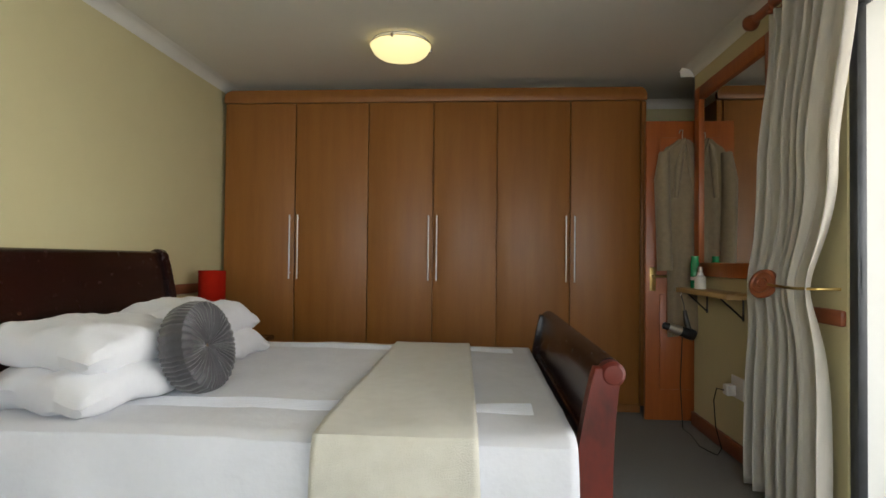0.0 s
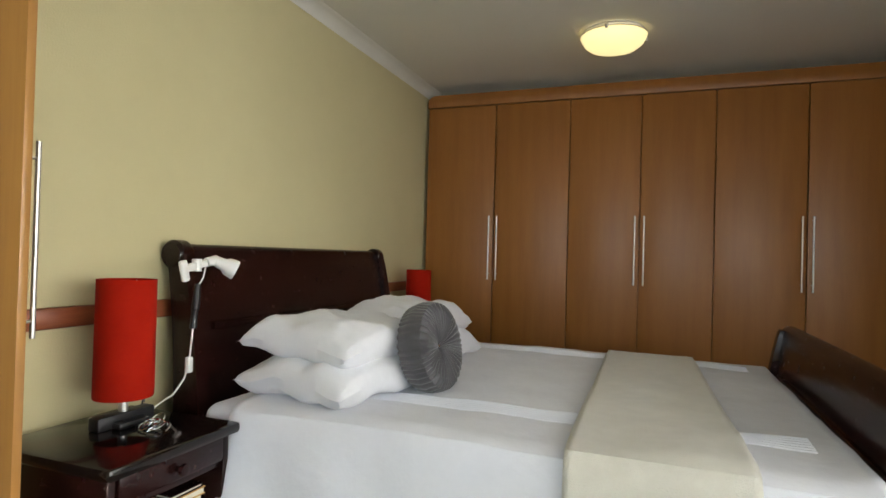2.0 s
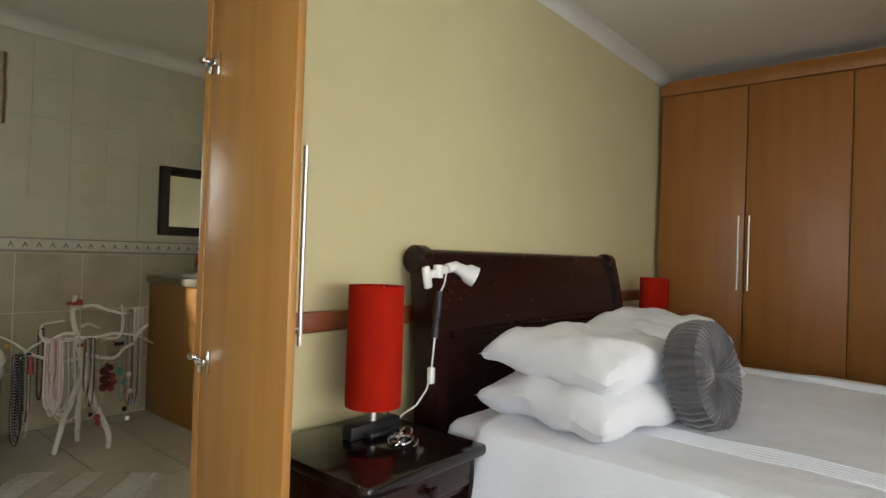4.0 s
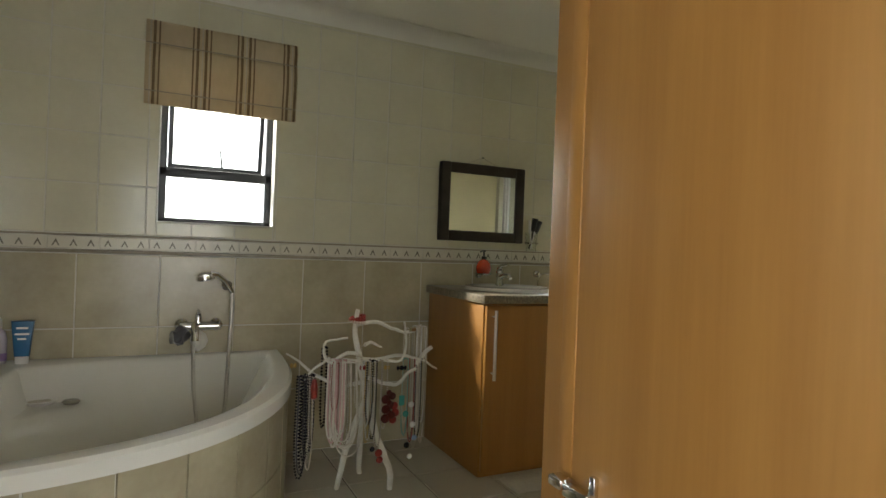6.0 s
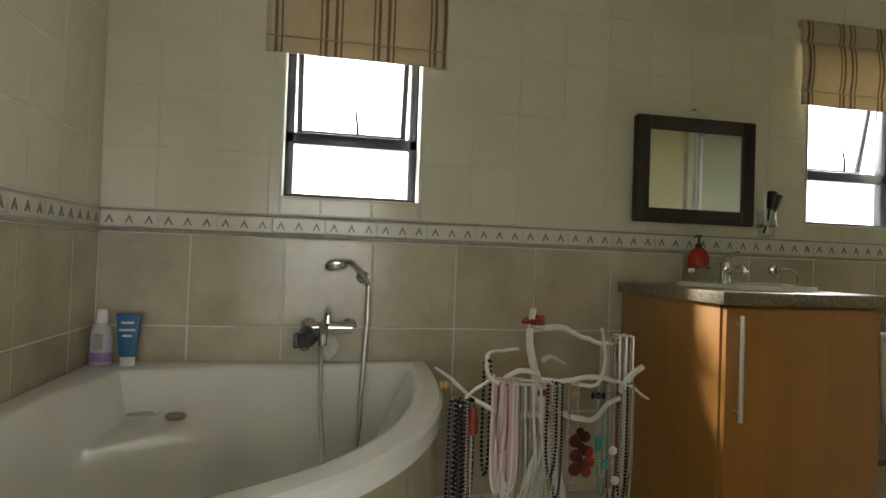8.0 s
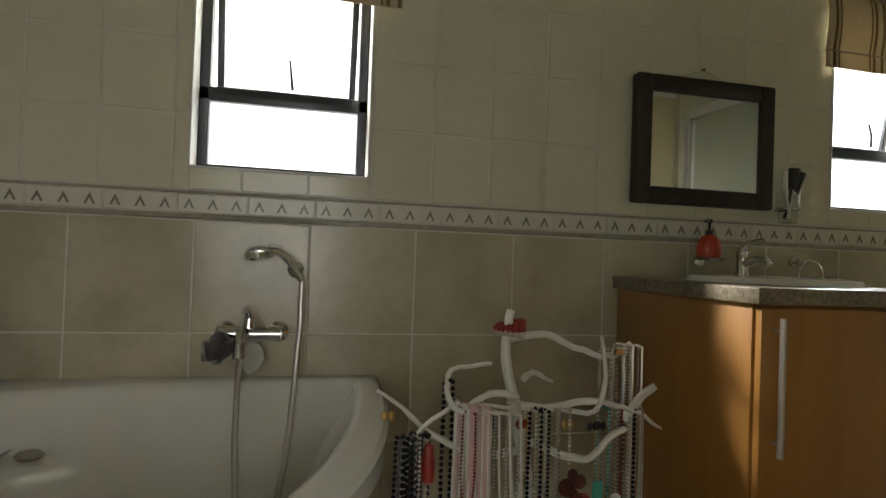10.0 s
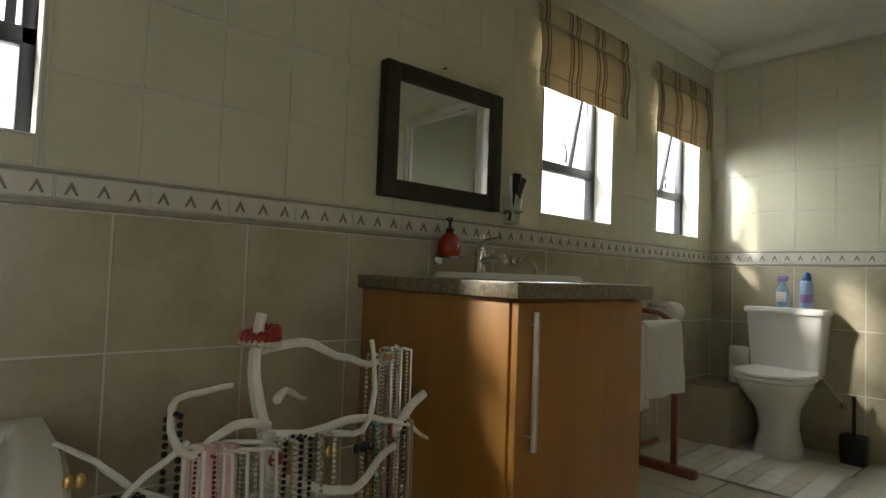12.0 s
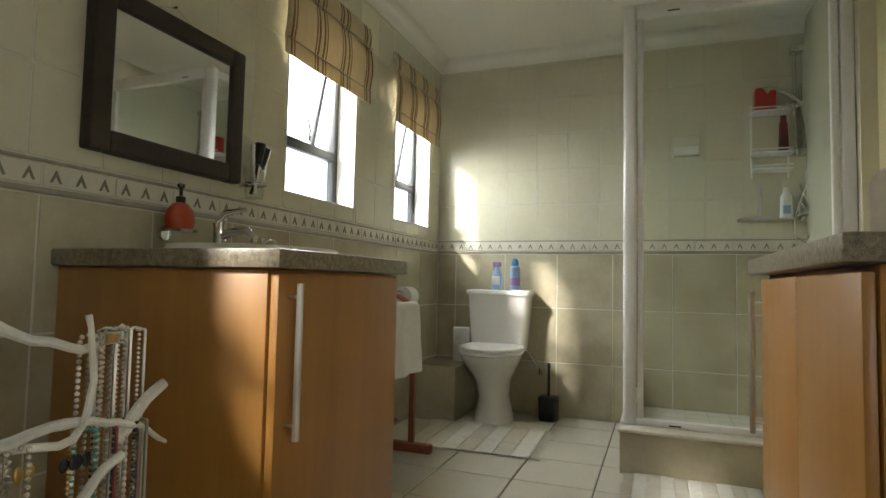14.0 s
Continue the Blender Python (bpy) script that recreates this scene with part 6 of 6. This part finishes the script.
limb("branch", [J(-0.01, 0.02, 0.66), J(-0.08, 0.08, 0.66), J(-0.12, 0.14, 0.63)], 0.010, 0.005, 13)


def strand(at, drop, width, mat, r, name="necklace", beads=0.0, lean=0.0):
    """A loop of cord or beads hanging from a branch."""
    x, y, z = at
    pts = []
    for i in range(29):
        t = i / 28
        a = t * math.pi
        s = math.sin(a)
        pts.append(Vector((x + 0.012 * math.cos(a) + lean * s, y + width * math.cos(a) * (0.55 + 0.45 * s), z - drop * s ** 0.55)))
    pts = pts + [Vector((x - 0.004, y, z + 0.004)), pts[0]]
    bm = nb()
    if beads:
        acc = 0.0
        for p, q in zip(pts, pts[1:]):
            L = (q - p).length
            while acc < L:
                c = p.lerp(q, acc / L)
                bmesh.ops.create_icosphere(bm, subdivisions=1, radius=beads, matrix=Matrix.Translation(c))
                acc += beads * 2.3
            acc -= L
    else:
        tube(bm, pts, r, 5)
    part(name, bm, mat, jt)


M["pink_cord"] = pbr("pale_pink_ribbon", (0.62, 0.40, 0.38), (0.55, 0.34, 0.33), 20, 0.6)
M["white_cord"] = pbr("white_cotton_cord", (0.72, 0.68, 0.60), (0.64, 0.60, 0.53), 40, 0.8)
M["dark_bead"] = pbr("dark_glass_beads", (0.03, 0.03, 0.045), (0.015, 0.015, 0.02), 30, 0.2)
M["pearl"] = pbr("pearl_beads", (0.66, 0.61, 0.52), (0.58, 0.53, 0.45), 30, 0.22)
M["red_bead"] = pbr("red_beads", (0.36, 0.03, 0.02), (0.20, 0.02, 0.015), 60, 0.3)
M["teal"] = pbr("turquoise_beads", (0.06, 0.36, 0.30), (0.04, 0.28, 0.24), 40, 0.3)
random.seed(11)
for k in range(9):
    strand(J(0.015 + 0.004 * k, -0.215 - 0.006 * k, 0.55), 0.29 + 0.016 * k, 0.016 + 0.006 * (k % 3), ("dark_bead", "pearl", "dark_bead", "cushion")[k % 4], 0.004, beads=(0.0055, 0.0042, 0.0065, 0)[k % 4])
part("pendant", lathe(nb(), [(0, 0), (0.014, 0.01), (0.016, 0.05), (0.010, 0.085), (0, 0.09)], J(0.045, -0.21, 0.45), 12), "red_bead", jt, "orange-red pendant")
for k in range(7):
    strand(J(0.032, -0.135 + 0.008 * k, 0.61), 0.33 + 0.02 * (k % 3), 0.020 + 0.004 * (k % 2), "pink_cord" if k % 2 else "white_cord", 0.0045)
strand(J(0.04, -0.08, 0.61), 0.36, 0.085, "white_cord", 0.0045, lean=0.02)
for k in range(4):
    strand(J(0.045 + 0.004 * k, -0.10 + 0.012 * k, 0.60), 0.30 + 0.03 * k, 0.03 + 0.02 * k, "white_cord", 0.003, lean=0.015)
part("ribbon", sheet(nb(), lambda u, v: J(0.045 + 0.006 * math.sin(u * 8), -0.125 + 0.05 * u, 0.615 - 0.30 * v), 8, 10), "pink_cord", jt, "pale pink ribbon", thick=0.002)
strand(J(0.0, -0.16, 0.66), 0.34, 0.012, "dark_bead", 0.003, beads=0.006)
for k, (dy, z, dr, m) in enumerate(((0.05, 0.60, 0.34, "dark_bead"), (0.075, 0.60, 0.38, "rope"), (0.10, 0.60, 0.30, "pearl"), (-0.02, 0.62, 0.22, "pearl"), (0.02, 0.60, 0.28, "white_cord"))):
    strand(J(0.04, dy, z), dr, 0.016, m, 0.003, beads=0.0042)
for k, (dy, z, dr, m) in enumerate(((0.20, 0.735, 0.42, "pearl"), (0.215, 0.735, 0.47, "rope"), (0.23, 0.60, 0.36, "dark_bead"), (0.25, 0.60, 0.40, "pearl"), (0.20, 0.60, 0.34, "teal"))):
    strand(J(0.035, dy, z), dr, 0.014, m, 0.0028, beads=0.004)
for k in range(5):
    strand(J(0.0 + 0.006 * k, 0.255 + 0.008 * k, 0.74), 0.40 + 0.035 * (k % 3), 0.012 + 0.003 * (k % 2), "pearl" if k % 2 else "steel", 0.0025, beads=0.0032 if k % 2 else 0)
for k in range(18):
    dy = random.choice((-0.215, -0.12, -0.06, 0.03, 0.06, 0.09, 0.19, 0.22, 0.25, 0.28)) + random.uniform(-0.012, 0.012)
    strand(J(random.uniform(0.015, 0.045), dy, 0.60 if dy > -0.2 else 0.545), random.uniform(0.2, 0.42), random.uniform(0.010, 0.020), random.choice(("pearl", "dark_bead", "white_cord", "rope", "red_bead", "brass")), 0.0026, beads=random.choice((0.0, 0.0034, 0.0048)))
for dy, dz, r, m in ((0.20, 0.36, 0.015, "teal"), (0.225, 0.40, 0.014, "paper"), (0.235, 0.31, 0.014, "paper"), (0.245, 0.25, 0.013, "pale_blue"), (0.21, 0.22, 0.014, "dark_bead"), (0.225, 0.17, 0.013, "paper"), (0.08, 0.20, 0.018, "red_bead"), (0.085, 0.17, 0.016, "red_bead"), (0.145, 0.40, 0.018, "red_bead"), (0.15, 0.37, 0.019, "red_bead"), (0.14, 0.34, 0.018, "red_bead"), (0.05, 0.22, 0.012, "dark_bead")):
    bm = nb()
    bmesh.ops.create_icosphere(bm, subdivisions=2, radius=r, matrix=Matrix.Translation(J(0.055, dy, dz)) @ Matrix.Diagonal((0.5, 1, 1, 1)))
    part("bead", bm, m, jt)
for dy, dz, m in ((-0.005, 0.575, "red_bead"), (0.165, 0.565, "dark_bead"), (0.185, 0.565, "dark_bead"), (-0.30, 0.60, "brass"), (0.105, 0.57, "brass")):
    for s in (-1, 1):
        bm = nb()
        bmesh.ops.create_icosphere(bm, subdivisions=2, radius=0.009, matrix=Matrix.Translation(J(0.05, dy + s * 0.007, dz)) @ Matrix.Diagonal((0.4, 0.8, 1.2, 1)))
        part("earring", bm, m, jt)
for k in range(3):
    bm = nb()
    T = Matrix.Translation(J(0.0, -0.022, 0.785 - 0.008 * k)) @ Matrix.Rotation(0.25 - 0.2 * k, 4, "X")
    for i in range(16):
        a = i * math.tau / 16
        bmesh.ops.create_icosphere(bm, subdivisions=1, radius=0.0095, matrix=Matrix.Translation(T @ Vector((0.03 * math.cos(a), 0.03 * math.sin(a), 0))))
    part("bangle", bm, "red_bead" if k < 2 else "pearl", jt, "beaded bangle" if k < 2 else "pearl bangle")
for k in range(9):
    bm = nb()
    bmesh.ops.create_icosphere(bm, subdivisions=2, radius=0.013 + 0.004 * (k % 3), matrix=Matrix.Translation(J(0.055 + 0.006 * (k % 2), 0.118 + 0.016 * math.sin(k * 2.1), 0.46 - 0.014 * k)) @ Matrix.Diagonal((0.5, 1, 1, 1)))
    part("red_pendant", bm, "red_wood", jt, "cluster of red wooden discs")
part("turquoise_tile", bx(nb(), J(0.055, 0.165, 0.40), J(0.063, 0.19, 0.445), 0.003), "teal", jt, "square turquoise pendant")
part("silver_clasp", bx(nb(), J(0.055, 0.20, 0.725), J(0.062, 0.235, 0.745), 0.003), "chrome", jt, "silver hair clasp")

# ---- tiles ----
BOX = {}


def box_mesh(name, sx, sy, sz, material, edge=0.0022):
    """A tile with eased edges round its own centre; alike tiles share it."""
    key = (name, round(sx, 4), round(sy, 4), round(sz, 4))
    if key not in BOX:
        BOX[key] = mesh_of(name, bx(nb(), (-sx / 2, -sy / 2, -sz / 2), (sx / 2, sy / 2, sz / 2), edge, 1), material)
    return BOX[key]


def lay(name, me, at, parent):
    ob = new(name, me)
    ob.parent = parent
    ob.location = at
    return ob


def minus(rect, hole):
    """What is left of a rectangle (a0, a1, z0, z1) outside a hole."""
    a0, a1, z0, z1 = rect
    h0, h1, g0, g1 = hole
    if a1 <= h0 or a0 >= h1 or z1 <= g0 or z0 >= g1:
        return [rect]
    out = []
    if a0 < h0:
        out.append((a0, h0, z0, z1))
    if a1 > h1:
        out.append((h1, a1, z0, z1))
    m0, m1 = max(a0, h0), min(a1, h1)
    if z0 < g0:
        out.append((m0, m1, z0, g0))
    if z1 > g1:
        out.append((m0, m1, g1, z1))
    return [r for r in out if r[1] - r[0] > 0.006 and r[3] - r[2] > 0.006]


def tile_wall(parent, along, fixed, lo, hi, holes, sign, phase):
    """Tiles on one wall: three stone courses, a relief border, then ivory courses."""
    J2, T = 0.0022, 0.008

    def put(name, mat, a0, a1, z0, z1, th=T):
        sa, sz = a1 - a0 - 2 * J2, z1 - z0 - 2 * J2
        if sa < 0.004 or sz < 0.004:
            return
        c, zc2 = (a0 + a1) / 2, (z0 + z1) / 2
        off = fixed - sign * (0.008 - th / 2)
        if along == "y":
            lay(name, box_mesh(name, th, sa, sz, mat), (off, c, zc2), parent)
        else:
            lay(name, box_mesh(name, sa, th, sz, mat), (c, off, zc2), parent)

    def course(z0, z1, w, ph, name, mat):
        a = lo + ph - w if ph > 0.01 else lo
        while a < hi - 0.005:
            r = (max(a, lo), min(a + w, hi), z0, z1)
            pieces = [r]
            for h in holes:
                pieces = [q for p in pieces for q in minus(p, h)]
            for p in pieces:
                put(name, mat, *p)
            a += w
    for z0, z1 in ((FZ, 0.348), (0.348, 0.683), (0.683, 1.018)):
        course(z0, z1, 0.3333, phase, "wall_tile", "tile_low")
    for k, z in enumerate((1.107, 1.332, 1.557, 1.782, 2.007, 2.232)):
        course(z, min(z + 0.225, BCEIL), 0.195, (phase * 0.6) % 0.195, "upper_tile", "tile_up")
    # border: strip, tiles, chevrons
    rl2 = nb()
    f0, f1 = fixed - sign * 0.008, fixed + sign * 0.006
    if along == "y":
        bx(rl2, (f0, lo, 1.020), (f1, hi, 1.036), 0.005)
        bx(rl2, (f0, lo, 1.096), (f0 + sign * 0.012, hi, 1.105), 0.003)
    else:
        bx(rl2, (lo, f0, 1.020), (hi, f1, 1.036), 0.005)
        bx(rl2, (lo, f0, 1.096), (hi, f0 + sign * 0.012, 1.105), 0.003)
    part("border_strip", rl2, "rope", parent, "taupe moulded strip")
    a = lo
    while a < hi - 0.01:
        put("border_tile", "border", a, min(a + 0.198, hi), 1.037, 1.096, 0.009)
        a += 0.198
    ch = nb()
    a = lo + 0.033
    while a < hi - 0.03:
        for s in (-1, 1):
            q = [(a, 1.082), (a + s * 0.015, 1.050), (a + s * 0.009, 1.050), (a - s * 0.001, 1.070)]
            w0, w1 = fixed + sign * 0.0, fixed + sign * 0.0035
            if along == "y":
                prism(ch, q, 0, w0, w1)
            else:
                prism(ch, q, 1, w0, w1)
        a += 0.066
    part("chevrons", ch, "chevron", parent, "raised grey chevron motif", smooth=False, kind="stuff")


HOLES = [(y0, y1, WZ0, WZ1) for y0, y1 in WINDOWS]
tile_wall(wall_west, "y", WX, S_Y, N_Y, HOLES, 1, 0.31)
tile_wall(wall_north, "x", N_Y, WX, -2.932, [], -1, 0.13)
tile_wall(wall_bath, "x", S_Y, WX, -2.932, [], 1, 0.2)

floor_bath = bpy.data.objects["floor_bathroom"]
P = 0.33
for i in range(-5, 5):
    for j in range(-13, 4):
        x0, x1 = max(-3.98 + i * P, WX - 0.005), min(-3.98 + (i + 1) * P, -2.76)
        y0, y1 = max(4.39 + j * P, S_Y - 0.005), min(4.39 + (j + 1) * P, N_Y + 0.005)
        if x1 - x0 > 0.02 and y1 - y0 > 0.02:
            lay("floor_tile", box_mesh("floor_tile", x1 - x0 - 0.007, y1 - y0 - 0.007, 0.024, "tile_floor", 0.002), ((x0 + x1) / 2, (y0 + y1) / 2, FZ - 0.012), floor_bath)
